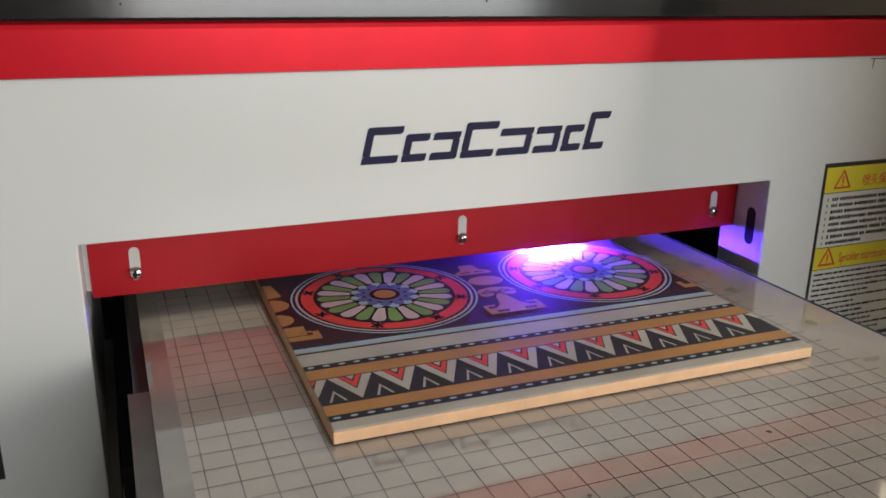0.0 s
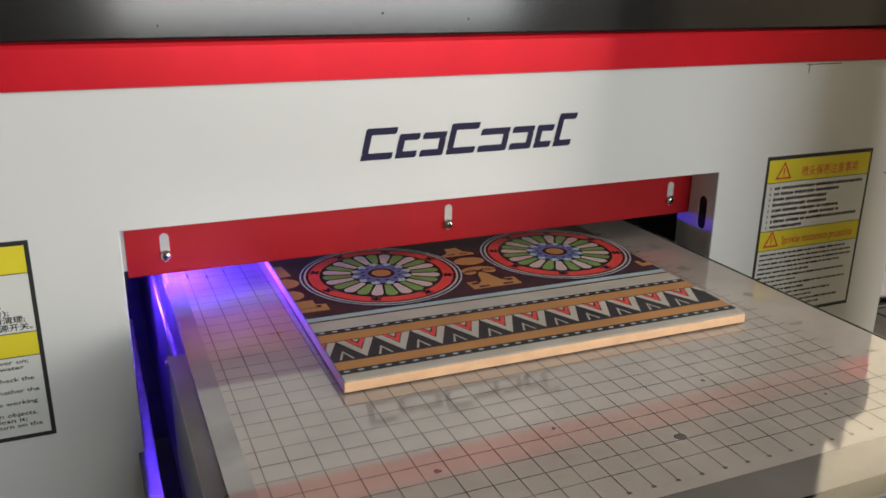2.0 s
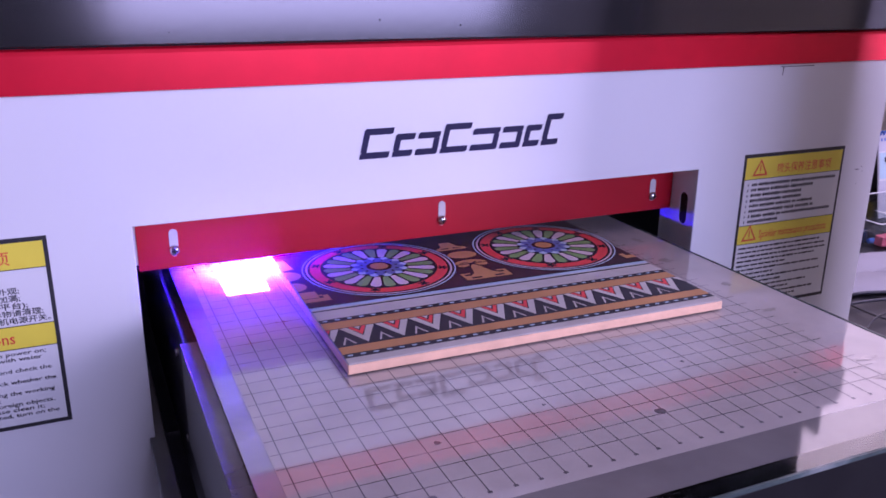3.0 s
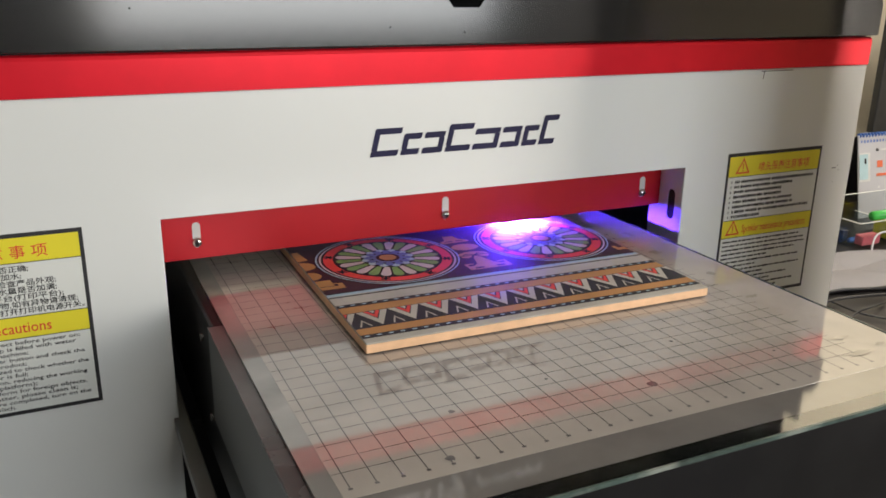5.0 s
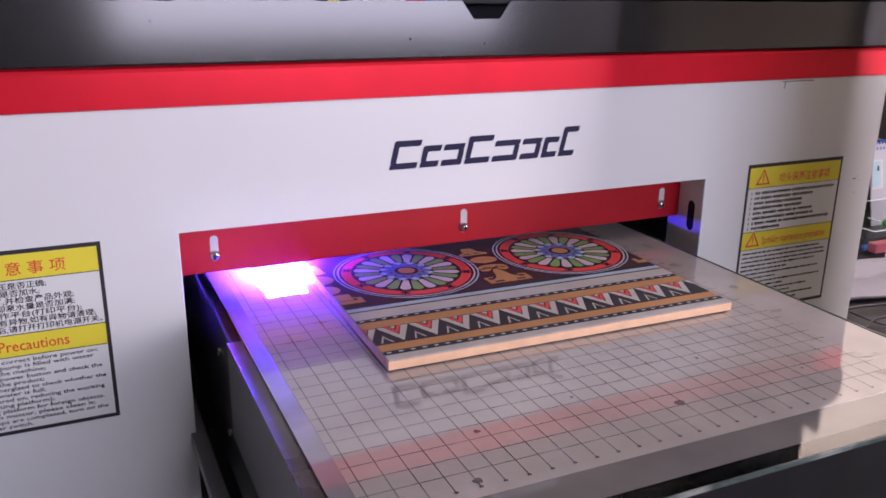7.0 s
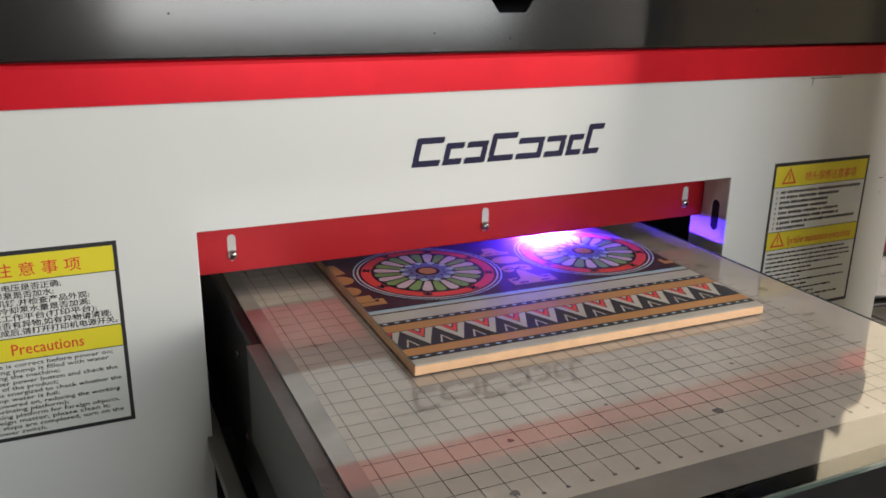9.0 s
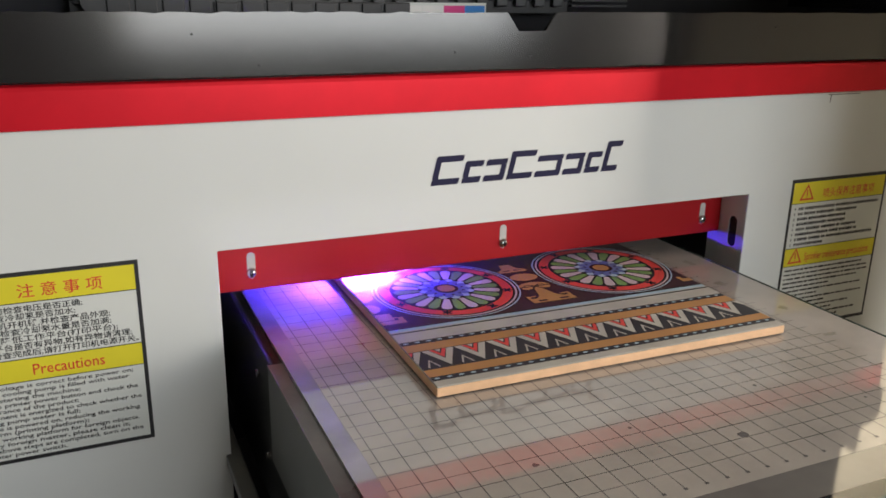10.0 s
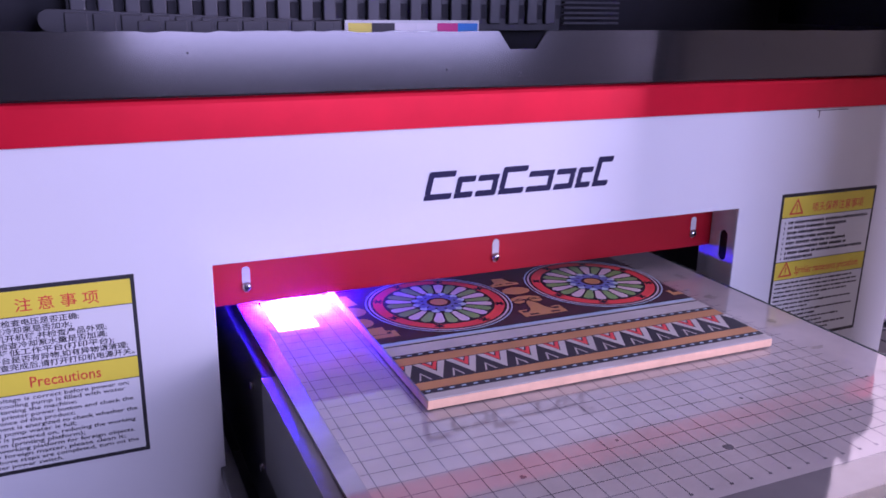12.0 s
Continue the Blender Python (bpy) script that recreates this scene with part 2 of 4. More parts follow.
def part(name, bm, mat, parent=None, label="", origin=None, smooth=False, turn=True):
    """Links a bmesh in plan units as one mesh object under a thing or part."""
    top = parent
    while top is not None and top.parent is not None:
        top = top.parent
    base = origin if origin is not None else (ORIGINS[top.name] if top is not None else Vector((0, 0, 0)))
    bmesh.ops.translate(bm, verts=bm.verts, vec=-base)
    bmesh.ops.scale(bm, verts=bm.verts, vec=(K, K, K))
    if turn:
        bmesh.ops.recalc_face_normals(bm, faces=bm.faces)
    me = bpy.data.meshes.new(name)
    bm.to_mesh(me)
    bm.free()
    me.materials.append(mat)
    if smooth:
        for p in me.polygons:
            p.use_smooth = True
    ob = new(name, me)
    if parent is not None:
        ob.parent = parent
    else:
        ob.location = P(*base)
    if label:
        tagged(ob, label)
    return ob


def box(x0, x1, y0, y1, z0, z1, bevel=0.0, bm=None, seg=2):
    own = bmesh.new()
    bmesh.ops.create_cube(own, size=1)
    bmesh.ops.scale(own, verts=own.verts, vec=(x1 - x0, y1 - y0, z1 - z0))
    bmesh.ops.translate(own, verts=own.verts, vec=((x0 + x1) / 2, (y0 + y1) / 2, (z0 + z1) / 2))
    if bevel:
        bmesh.ops.bevel(own, geom=own.edges[:], offset=bevel, segments=seg, affect="EDGES", profile=0.5)
    return merge(bm, own)


def merge(bm, own):
    if bm is None:
        return own
    me = bpy.data.meshes.new("tmp")
    own.to_mesh(me)
    own.free()
    bm.from_mesh(me)
    bpy.data.meshes.remove(me)
    return bm


def prism(pts, axis, a, b, bm=None, bevel=0.0):
    """Extrudes an outline from a to b along an axis; the outline's two numbers are the other axes in order."""
    own = bmesh.new()

    def at(p, d):
        return {"x": (d, p[0], p[1]), "y": (p[0], d, p[1]), "z": (p[0], p[1], d)}[axis]
    lo = [own.verts.new(at(p, a)) for p in pts]
    hi = [own.verts.new(at(p, b)) for p in pts]
    own.faces.new(lo)
    own.faces.new(hi[::-1])
    for i in range(len(pts)):
        j = (i + 1) % len(pts)
        own.faces.new((lo[i], lo[j], hi[j], hi[i]))
    bmesh.ops.recalc_face_normals(own, faces=own.faces)
    if bevel:
        bmesh.ops.bevel(own, geom=own.edges[:], offset=bevel, segments=2, affect="EDGES", profile=0.5)
    return merge(bm, own)


def tube(c, axis, r, length, bm=None, seg=20, r2=None):
    own = bmesh.new()
    bmesh.ops.create_cone(own, cap_ends=True, segments=seg, radius1=r, radius2=r if r2 is None else r2, depth=length)
    if axis == "y":
        bmesh.ops.rotate(own, verts=own.verts, matrix=Matrix.Rotation(radians(90), 3, "X"))
    elif axis == "x":
        bmesh.ops.rotate(own, verts=own.verts, matrix=Matrix.Rotation(radians(90), 3, "Y"))
    bmesh.ops.translate(own, verts=own.verts, vec=c)
    return merge(bm, own)


def flat(polys, z, bm=None, thick=0.0):
    """Flat printed shapes on a level sheet."""
    own = bm if bm is not None else bmesh.new()
    for pts in polys:
        own.faces.new([own.verts.new((x, y, z)) for x, y in pts])
    return own


def upright(polys, y, bm=None):
    own = bm if bm is not None else bmesh.new()
    for pts in polys:
        own.faces.new([own.verts.new((x, y, z)) for x, z in pts])
    return own


def rect(x0, x1, y0, y1):
    return [(x0, y0), (x1, y0), (x1, y1), (x0, y1)]


def wire(pts, r, bm=None, seg=8):
    """A round cable through points."""
    cu = bpy.data.curves.new("tmp", "CURVE")
    cu.dimensions, cu.bevel_depth, cu.bevel_resolution = "3D", r, 2
    sp = cu.splines.new("NURBS")
    sp.points.add(len(pts) - 1)
    for q, p in zip(sp.points, pts):
        q.co = (*p, 1)
    sp.use_endpoint_u, sp.order_u = True, 3
    ob = new("tmp", cu)
    me = bpy.data.meshes.new_from_object(ob.evaluated_get(bpy.context.evaluated_depsgraph_get()))
    bpy.data.objects.remove(ob)
    bpy.data.curves.remove(cu)
    own = bmesh.new()
    own.from_mesh(me)
    bpy.data.meshes.remove(me)
    return merge(bm, own)


def lettering(lines, y, bm=None, bold=0.0):
    """Lines of (text, left, right or None, baseline, height) as flat letters on an upright sheet."""
    own = bm if bm is not None else bmesh.new()
    for body, left, right, base, height in lines:
        cu = bpy.data.curves.new("tmp", "FONT")
        cu.body, cu.resolution_u, cu.offset = body, 2, bold
        ob = new("tmp", cu)
        me = bpy.data.meshes.new_from_object(ob.evaluated_get(bpy.context.evaluated_depsgraph_get()))
        xs = [v.co.x for v in me.vertices] or [0, 1]
        w = max(xs) - min(xs)
        sx = height if right is None else (right - left) / w
        me.transform(Matrix(((sx, 0, 0, left - min(xs) * sx), (0, 0, 0, y), (0, height, 0, base), (0, 0, 0, 1))))
        own.from_mesh(me)
        bpy.data.objects.remove(ob)
        bpy.data.curves.remove(cu)
        bpy.data.meshes.remove(me)
    return own

# ---- the room ----
def room():
    def slab(name, x0, x1, y0, y1, z0, z1, mat, label, category):
        bm = bmesh.new()
        bmesh.ops.create_cube(bm, size=1)
        bmesh.ops.scale(bm, verts=bm.verts, vec=(x1 - x0, y1 - y0, z1 - z0))
        bmesh.ops.translate(bm, verts=bm.verts, vec=((x0 + x1) / 2, (y0 + y1) / 2, (z0 + z1) / 2))
        me = bpy.data.meshes.new(name)
        bm.to_mesh(me)
        bm.free()
        me.materials.append(mat)
        return tagged(new(name, me), label, category, kind="structure")
    slab("floor", -2.2, 2.9, -2.2, 1.3, -0.1, 0.0, FLOOR, "grey smooth floor of the workroom", "floor")
    slab("ceiling", -2.2, 2.9, -2.2, 1.3, 2.7, 2.8, CEILING, "plain white ceiling of the workroom", "ceiling")
    slab("wall_north", -2.2, 2.9, 1.2, 1.3, 0.0, 2.7, WALL, "cream painted wall behind the printer", "wall")
    slab("wall_west", -2.3, -2.2, -2.2, 1.3, 0.0, 2.7, BACK_WALL, "grey-blue painted side wall", "wall")
    slab("wall_east", 2.9, 3.0, -2.2, 1.3, 0.0, 2.7, WALL, "cream painted side wall", "wall")
    # Out-of-view panel added to block the side lamp from the printer's right.
    slab("unseen_shade_panel", 0.237, 0.455, -0.168, -0.143, Z0 - 4.85 * K, 2.7, SHADE_PANEL, "plain narrow beige panel, unseen, added to shade the printer's right side", "wall")
    # South wall with the window opening.
    for n, (x0, x1, z0, z1) in enumerate([(-2.2, -0.12, 0, 2.7), (1.06, 2.9, 0, 2.7), (-0.12, 1.06, 0, 1.08), (-0.12, 1.06, 1.86, 2.7)]):
        slab("wall_south_%d" % (n + 1), x0, x1, -2.1, -2.0, z0, z1, BACK_WALL, "grey-blue painted wall round the window", "wall")


room()

desk = thing("desk", 0, 0, -4.85, "black laminate desk carrying the printer and office clutter", "desk")
part("desktop", box(-9, 30, -5.2, 16.2, -5.2, -4.85, 0.03), DESK, desk)
for lx in (-8.5, 29.3):
    for ly in (-4.6, 15.6):
        part("leg", box(lx - 0.35, lx + 0.35, ly - 0.35, ly + 0.35, -15.24, -5.2, 0.03), GREY_METAL, desk)

# ---- the printer ----
printer = thing("uv_flatbed_printer", 0, 4.5, -4.85, "white and red steel flatbed printer with black hood on desk", "printer")
XL, XR = -4.75, 4.79
OL, OR, OT = -2.52, 2.46, 0.305


def front_panel():
    pts = [(XL, -4.75), (OL, -4.75), (OL, OT), (OR, OT), (OR, -4.75), (XR, -4.75), (XR, 1.24), (XL, 1.24)]
    return prism(pts, "y", 0.0, 0.06, bevel=0.008)


front = part("front_panel", front_panel(), WHITE, printer)
# Red trim with a rounded upper edge.
prof = [(0.05, 1.243), (-0.012, 1.243), (-0.014, 1.49), (-0.004, 1.515), (0.02, 1.53), (0.05, 1.53)]
part("trim_band", prism(prof, "x", XL, XR), RED, printer, "red painted trim band")
part("trim_groove", box(XL + 0.03, XR - 0.03, 0.05, 0.2, 1.50, 1.60), DARK, printer)


def lid_front():
    n = [(-0.235, 1.975), (-0.13, 1.835), (0.105, 1.835), (0.205, 1.975)]
    rng = random.Random(3)
    left = [(XL - 0.05 + i * 0.09, 1.975 + rng.uniform(-0.010, 0.006)) for i in range(1, 50) if XL - 0.05 + i * 0.09 < -0.26]
    right = [(0.25 + i * 0.2, 1.975 + rng.uniform(-0.004, 0.004)) for i in range(1, 20)]
    right += [(XR - 0.10 + 0.15 * math.sin(k * math.pi / 12), 1.825 + 0.15 * math.cos(k * math.pi / 12)) for k in range(7)]
    pts = [(XL - 0.05, 1.56), (XL - 0.05, 1.975)] + left + n + right + [(XR + 0.05, 1.56)]
    return prism(pts, "y", -0.035, 0.0)


lid = part("lid_skirt", lid_front(), BLACK, printer, "black painted steel lid skirt with a notched, chipped top edge")
part("skirt_lip", box(XL - 0.05, XR + 0.05, -0.03, 0.14, 1.545, 1.575, 0.006), BLACK, lid)
for sx, a, b in (("l", XL - 0.05, XL), ("r", XR, XR + 0.05)):
    part("lid_side", box(a, b, 0.0, 9.0, 1.56, 1.6), BLACK, printer)
part("side_panel", box(XL, XL + 0.06, 0.06, 9.0, -4.75, 1.5), WHITE, printer)
part("side_panel", box(XR - 0.06, XR, 0.06, 9.0, -4.75, 1.5), WHITE, printer)
part("back_panel", box(XL, XR, 9.0, 9.06, -4.75, 2.6), WHITE, printer)
part("base_plate", box(XL, XR, 0.06, 9.0, -4.85, -4.75), DARK, printer)
# Raised hood behind the carriage with white printed lettering, shown only as a mirror image in the bed.
hood = part("raised_hood", box(-4.35, 4.35, 1.0, 1.08, 2.45, 5.4, 0.02), BLACK, printer, "raised black hood with white printing")
for hx in (-4.39, 4.35):
    part("hood_side", box(hx, hx + 0.04, 0.02, 3.2, 1.99, 5.4), BLACK, hood)
part("hood_back", box(-4.35, 4.35, 3.2, 3.26, 1.9, 5.4), DARK, hood)
part("hood_top", box(-4.35, 4.35, 1.08, 3.2, 5.3, 5.36), DARK, hood)
bars, x0 = [], -2.45
for w, tall in ((0.36, 0.36), (0.36, 0.36), (0.36, 0.36), (0.10, 0.10), (0.34, 0.36), (0.32, 0.40), (0.32, 0.36)):
    bars.append(rect(x0, x0 + w, 2.64, 2.64 + tall))
    x0 += w + 0.055
for pts in bars:
    part("printed_bar", upright([pts], 0.99), LABEL_WHITE, hood, "white printed bar")
part("printed_letters", lettering([("09.com", x0, 1.62, 2.64, 0.52)], 0.99, bold=0.02), LABEL_WHITE, hood, "white printed letters")
# Inside of the opening: side returns, slotted plates, dark housing.
part("opening_return", box(OR, OR + 0.04, 0.06, 0.5, -4.75, OT + 0.3), WHITE, printer)
part("opening_return", box(OL - 0.04, OL, 0.06, 0.5, -4.75, OT + 0.3), WHITE, printer)
# Unseen wall added to hold the lamp's light off the lower bed side.
part("added_light_guard", box(OL - 0.04, OL, 0.5, 3.0, -4.75, -0.30), WHITE, printer)
part("opening_lip", box(OL, OR, 0.06, 0.36, OT, OT + 0.04), WHITE, printer)


def slotted_plate():
    # Plate on the return wall with an upright slot, cut as an outline round the hole.
    y0, y1, z0, z1 = 0.03, 0.33, -0.60, 0.27
    sy, sr, sz0, sz1 = 0.150, 0.055, -0.20, 0.0
    hole = [(sy + sr * math.cos(a), sz1 + sr * math.sin(a)) for a in [math.pi * k / 8 for k in range(9)]]
    hole += [(sy + sr * math.cos(a), sz0 + sr * math.sin(a)) for a in [math.pi + math.pi * k / 8 for k in range(9)]]
    bm = bmesh.new()
    x = OR - 0.012
    outer = [(y1, (z0 + z1) / 2), (y1, z1), (sy, z1), (y0, z1), (y0, -0.11), (y0, z0), (sy, z0), (y1, z0)]
    ring_o = []
    for py, pz in hole:
        dy, dz = py - sy, pz + 0.11
        k = min((y1 - sy) / dy if dy > 1e-6 else ((sy - y0) / -dy if dy < -1e-6 else 99), (z1 + 0.11) / dz if dz > 1e-6 else ((-0.11 - z0) / -dz if dz < -1e-6 else 99))
        ring_o.append((sy + dy * k, -0.11 + dz * k))
    vi = [bm.verts.new((x, a, b)) for a, b in hole]
    vo = [bm.verts.new((x, a, b)) for a, b in ring_o]
    vb = [bm.verts.new((x + 0.03, a, b)) for a, b in hole]
    for i in range(len(hole)):
        j = (i + 1) % len(hole)
        bm.faces.new((vi[i], vi[j], vo[j], vo[i]))
        bm.faces.new((vi[i], vi[j], vb[j], vb[i]))
    return bm


plate = part("slotted_plate", slotted_plate(), WHITE, printer, "white slotted side plate")
part("plate_slot", box(OR - 0.004, OR - 0.001, 0.08, 0.22, -0.28, 0.07), DARK, plate)
part("housing_wall", box(OL - 1.5, OL - 1.45, 0.5, 6.0, -4.7, 1.2), DARK, printer)
part("housing_wall", box(OR + 1.45, OR + 1.5, 0.5, 6.0, -4.7, 1.2), DARK, printer)
part("housing_back", box(OL - 1.5, OR + 1.5, 6.0, 6.05, -4.7, 1.9), DARK, printer)
part("housing_top", box(XL, XR, 3.0, 3.4, 2.0, 2.05), DARK, printer)


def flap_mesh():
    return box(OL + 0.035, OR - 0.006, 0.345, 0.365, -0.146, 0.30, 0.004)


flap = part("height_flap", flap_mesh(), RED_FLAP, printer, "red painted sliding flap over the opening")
for sx in (-2.22, 0.0, 2.22):
    n = 10
    arc = [(sx + 0.032 * math.cos(math.pi * k / n), 0.13 + 0.032 * math.sin(math.pi * k / n)) for k in range(n + 1)]
    arc += [(sx + 0.032 * math.cos(math.pi + math.pi * k / n), -0.02 + 0.032 * math.sin(math.pi + math.pi * k / n)) for k in range(n + 1)]
    part("slot", prism(arc, "y", 0.340, 0.346), PALE, flap, "pale slot showing bare metal behind")
    s = bmesh.new()
    bmesh.ops.create_uvsphere(s, u_segments=20, v_segments=10, radius=0.042)
    bmesh.ops.scale(s, verts=s.verts, vec=(1, 0.75, 1))
    bmesh.ops.translate(s, verts=s.verts, vec=(sx, 0.338, -0.005))
    screw = part("screw", s, STEEL, flap, "steel pan-head screw", smooth=True)
    cross = box(sx - 0.022, sx + 0.022, 0.300, 0.312, -0.0095, -0.0005)
    cross = box(sx - 0.0045, sx + 0.0045, 0.300, 0.312, -0.027, 0.017, bm=cross)
    part("cross_recess", cross, DARK, screw)
part("flap_end_strip", box(OL + 0.004, OL + 0.06, 0.366, 0.376, -0.10, 0.30), PALE, printer, "pale metal strip")


# ---- lettering on the front: the maker's mark as plain slanted shapes ----
def mark():
    """Eight slanted bracket shapes in the size and colour of the mark."""
    shapes = []
    x, lean, base, h, stroke = -0.85, 0.24, 0.655, 0.232, 0.050

    def bar(x0, x1, z0, z1, cut=0.012):
        pts = [(x0, z0), (x1 - cut, z0), (x1, z0 + cut), (x1, z1), (x0 + cut, z1), (x0, z1 - cut)]
        return [(px + lean * pz, base + pz) for px, pz in pts]
    for w, tall, side in ((0.265, 1.0, 0), (0.19, 0.77, 0), (0.215, 0.77, 1), (0.26, 1.0, 0), (0.27, 0.77, 1), (0.215, 0.77, 1), (0.175, 0.77, 0), (0.185, 1.12, 0)):
        t, g = h * tall, w - 0.026
        stem = (x, x + stroke) if side == 0 else (x + g - stroke, x + g)
        shapes.append([bar(x, x + g, 0, stroke), bar(*stem, stroke, t - stroke, 0.0), bar(x, x + g, t - stroke, t)])
        x += w
    return shapes


logo = part("brand_mark", upright(mark()[0], -0.003), NAVY, front, "dark navy slanted block shapes")
for shape in mark()[1:]:
    part("mark_shape", upright(shape, -0.003), NAVY, logo)


# ---- warning stickers ----
def sticker(x0, x1, z0, z1, title, lines_cn, heading, lines_en, title_span, head_span, small):
    h = z1 - z0
    y = -0.004
    st = part("warning_sticker", box(x0, x1, -0.003, 0.0005, z0, z1), INK, front, "yellow and white warning sticker with black border")

    def zz(f):
        return z1 - f * h
    e = 0.028
    part("sticker_face", upright([rect(x0 + e, x1 - e, zz(0.978), zz(0.022))], y), STICKER_WHITE, st)
    ya = part("heading_field", upright([rect(x0 + e, x1 - e, zz(0.155), zz(0.022))], y - 0.001), STICKER_YELLOW, st)
    yb = part("heading_field", upright([rect(x0 + e, x1 - e, zz(0.565), zz(0.445))], y - 0.001), STICKER_YELLOW, st)
    part("rule", upright([rect(x0 + e, x1 - e, zz(f) - 0.003, zz(f) + 0.003) for f in (0.155, 0.445, 0.565)], y - 0.002), INK, st)
    part("heading_letters", lettering([(title, *title_span, zz(0.125), 0.105)], y - 0.002, bold=0.004), STICKER_RED, st)
    part("heading_letters", lettering([(heading, *head_span, zz(0.535), 0.115)], y - 0.002, bold=0.006), STICKER_RED, st)
    for f, cx in ((0.135, x0 + 0.21), (0.545, x0 + 0.17)):
        zb, r = zz(f), 0.095
        tri = [[(cx - r, zb), (cx + r, zb), (cx + r - 0.028, zb + 0.016), (cx - r + 0.028, zb + 0.016)],
               [(cx - r, zb), (cx - r + 0.028, zb + 0.016), (cx, zb + 2 * r * 0.86 - 0.028), (cx, zb + 2 * r * 0.86)],
               [(cx + r, zb), (cx, zb + 2 * r * 0.86), (cx, zb + 2 * r * 0.86 - 0.028), (cx + r - 0.028, zb + 0.016)],
               rect(cx - 0.007, cx + 0.007, zb + 0.045, zb + 0.105), rect(cx - 0.007, cx + 0.007, zb + 0.025, zb + 0.036)]
        part("warning_triangle", upright(tri, y - 0.003), STICKER_RED, st, "red warning triangle")
    if small:
        polys, rng = [], random.Random(7)
        for fa, fb, rows in ((0.172, 0.438, lines_cn), (0.578, 0.955, lines_en)):
            latin = fa > 0.5
            for i, length in enumerate(rows):
                z = zz(fa + (fb - fa) * (i + 0.5) / len(rows))
                x, end = x0 + (0.055 if latin else 0.075), x0 + 0.055 + length * (x1 - x0 - 0.13)
                if not latin:
                    polys.append(rect(x, x + 0.010, z - 0.012, z + 0.012))
                    x += 0.05
                while x < end:
                    w = rng.uniform(0.025, 0.105) if latin else rng.uniform(0.016, 0.024)
                    k = rng.uniform(0.0075, 0.0100) if latin else rng.uniform(0.012, 0.016)
                    polys.append(rect(x, min(x + w, end + 0.02), z - k, z + k))
                    x += w + (0.011 if latin else (0.02 if rng.random() < 0.06 else 0.006))
        part("small_print", upright(polys, y - 0.002), INK, st, "small print as plain bars")
    else:
        rows = []
        n = len(lines_cn)
        for i, (t, right) in enumerate(lines_cn):
            rows.append((t, right - 0.0555 * len(t), right, zz(0.168 + 0.268 * (i + 0.82) / n), 0.052))
        part("small_letters", lettering(rows, y - 0.002, bold=0.012), INK, st)
        rows = []
        n = len(lines_en)
        for i, (t, right) in enumerate(lines_en):
            rows.append((t, right - 0.0246 * len(t), right, zz(0.575 + 0.395 * (i + 0.78) / n), 0.043))
        part("small_letters", lettering(rows, y - 0.002, bold=0.012), INK, st)
    return st


sticker(3.001, 4.308, -1.204, 0.402, "喷头保养注意事项", [0.98, 0.73, 0.62, 0.62, 0.74, 0.76, 0.97, 0.38], "Sprinkler maintenance precautions",
        [0.9, 0.97, 0.98, 0.86, 0.55, 0.95, 0.4, 0.97, 0.5, 0.82, 0.6, 0.9, 0.7], (3.43, 4.14), (3.30, 4.20), True)
sticker(-4.37, -3.067, -1.085, 0.312, "注 意 事 项", [
    ("开机前检查电压是否正确;", -3.45), ("检查冷却泵是否加水;", -3.50), ("打印机开机键,并检查产品外观;", -3.28),
    ("通电,检查冷却泵水量是否加满;", -3.28), ("断电,降低工作平台(打印平台);", -3.24), ("工作平台是否有异物,如有异物请清理;", -3.15),
    ("以上步骤检查完成后,请打开打印机电源开关。", -3.11)], "Precautions", [
    ("1. Check if the voltage is correct before power on;", -3.17), ("2. Check if the cooling pump is filled with water", -3.20),
    ("before starting the machine;", -3.53), ("3. Turn off the printer power button and check the", -3.15), ("appearance of the product;", -3.55),
    ("4. The equipment is energized to check whether the", -3.13), ("cooling pump water is full;", -3.55),
    ("5. The device is powered on, reducing the working", -3.15), ("platform (printing platform);", -3.50),
    ("6. Check the working platform for foreign objects.", -3.16), ("If there is any foreign matter, please clean it;", -3.23),
    ("7. After the above steps are completed, turn on the", -3.14), ("printer power switch.", -3.66)], (-3.84, -3.31), (-3.81, -3.35), False)
# Scuffs on the white paint.
part("scuff", upright([rect(4.50, 4.56, 0.135, 0.145), rect(4.58, 4.59, 0.16, 0.17), rect(4.60, 4.61, 0.11, 0.12), rect(4.54, 4.55, -0.02, -0.01)], -0.003), GREY_METAL, front, "small dark scuffs")

part("dent_line", upright([rect(3.30, 3.72, 1.214, 1.222), [(3.33, 1.213), (3.345, 1.213), (3.335, 1.14), (3.328, 1.14)]], -0.003), RIM_GREY, front, "faint grey dent line under the trim")
rng = random.Random(21)
for k in range(7):
    px, pz, r = rng.uniform(-3.6, 2.5), rng.uniform(1.62, 1.93), rng.uniform(0.003, 0.009)
    part("pit", upright([[(px + r * math.cos(q), pz + r * math.sin(q)) for q in [j * math.pi / 4 for j in range(8)]]], -0.0375), DARK, lid, "small pit or dust speck")

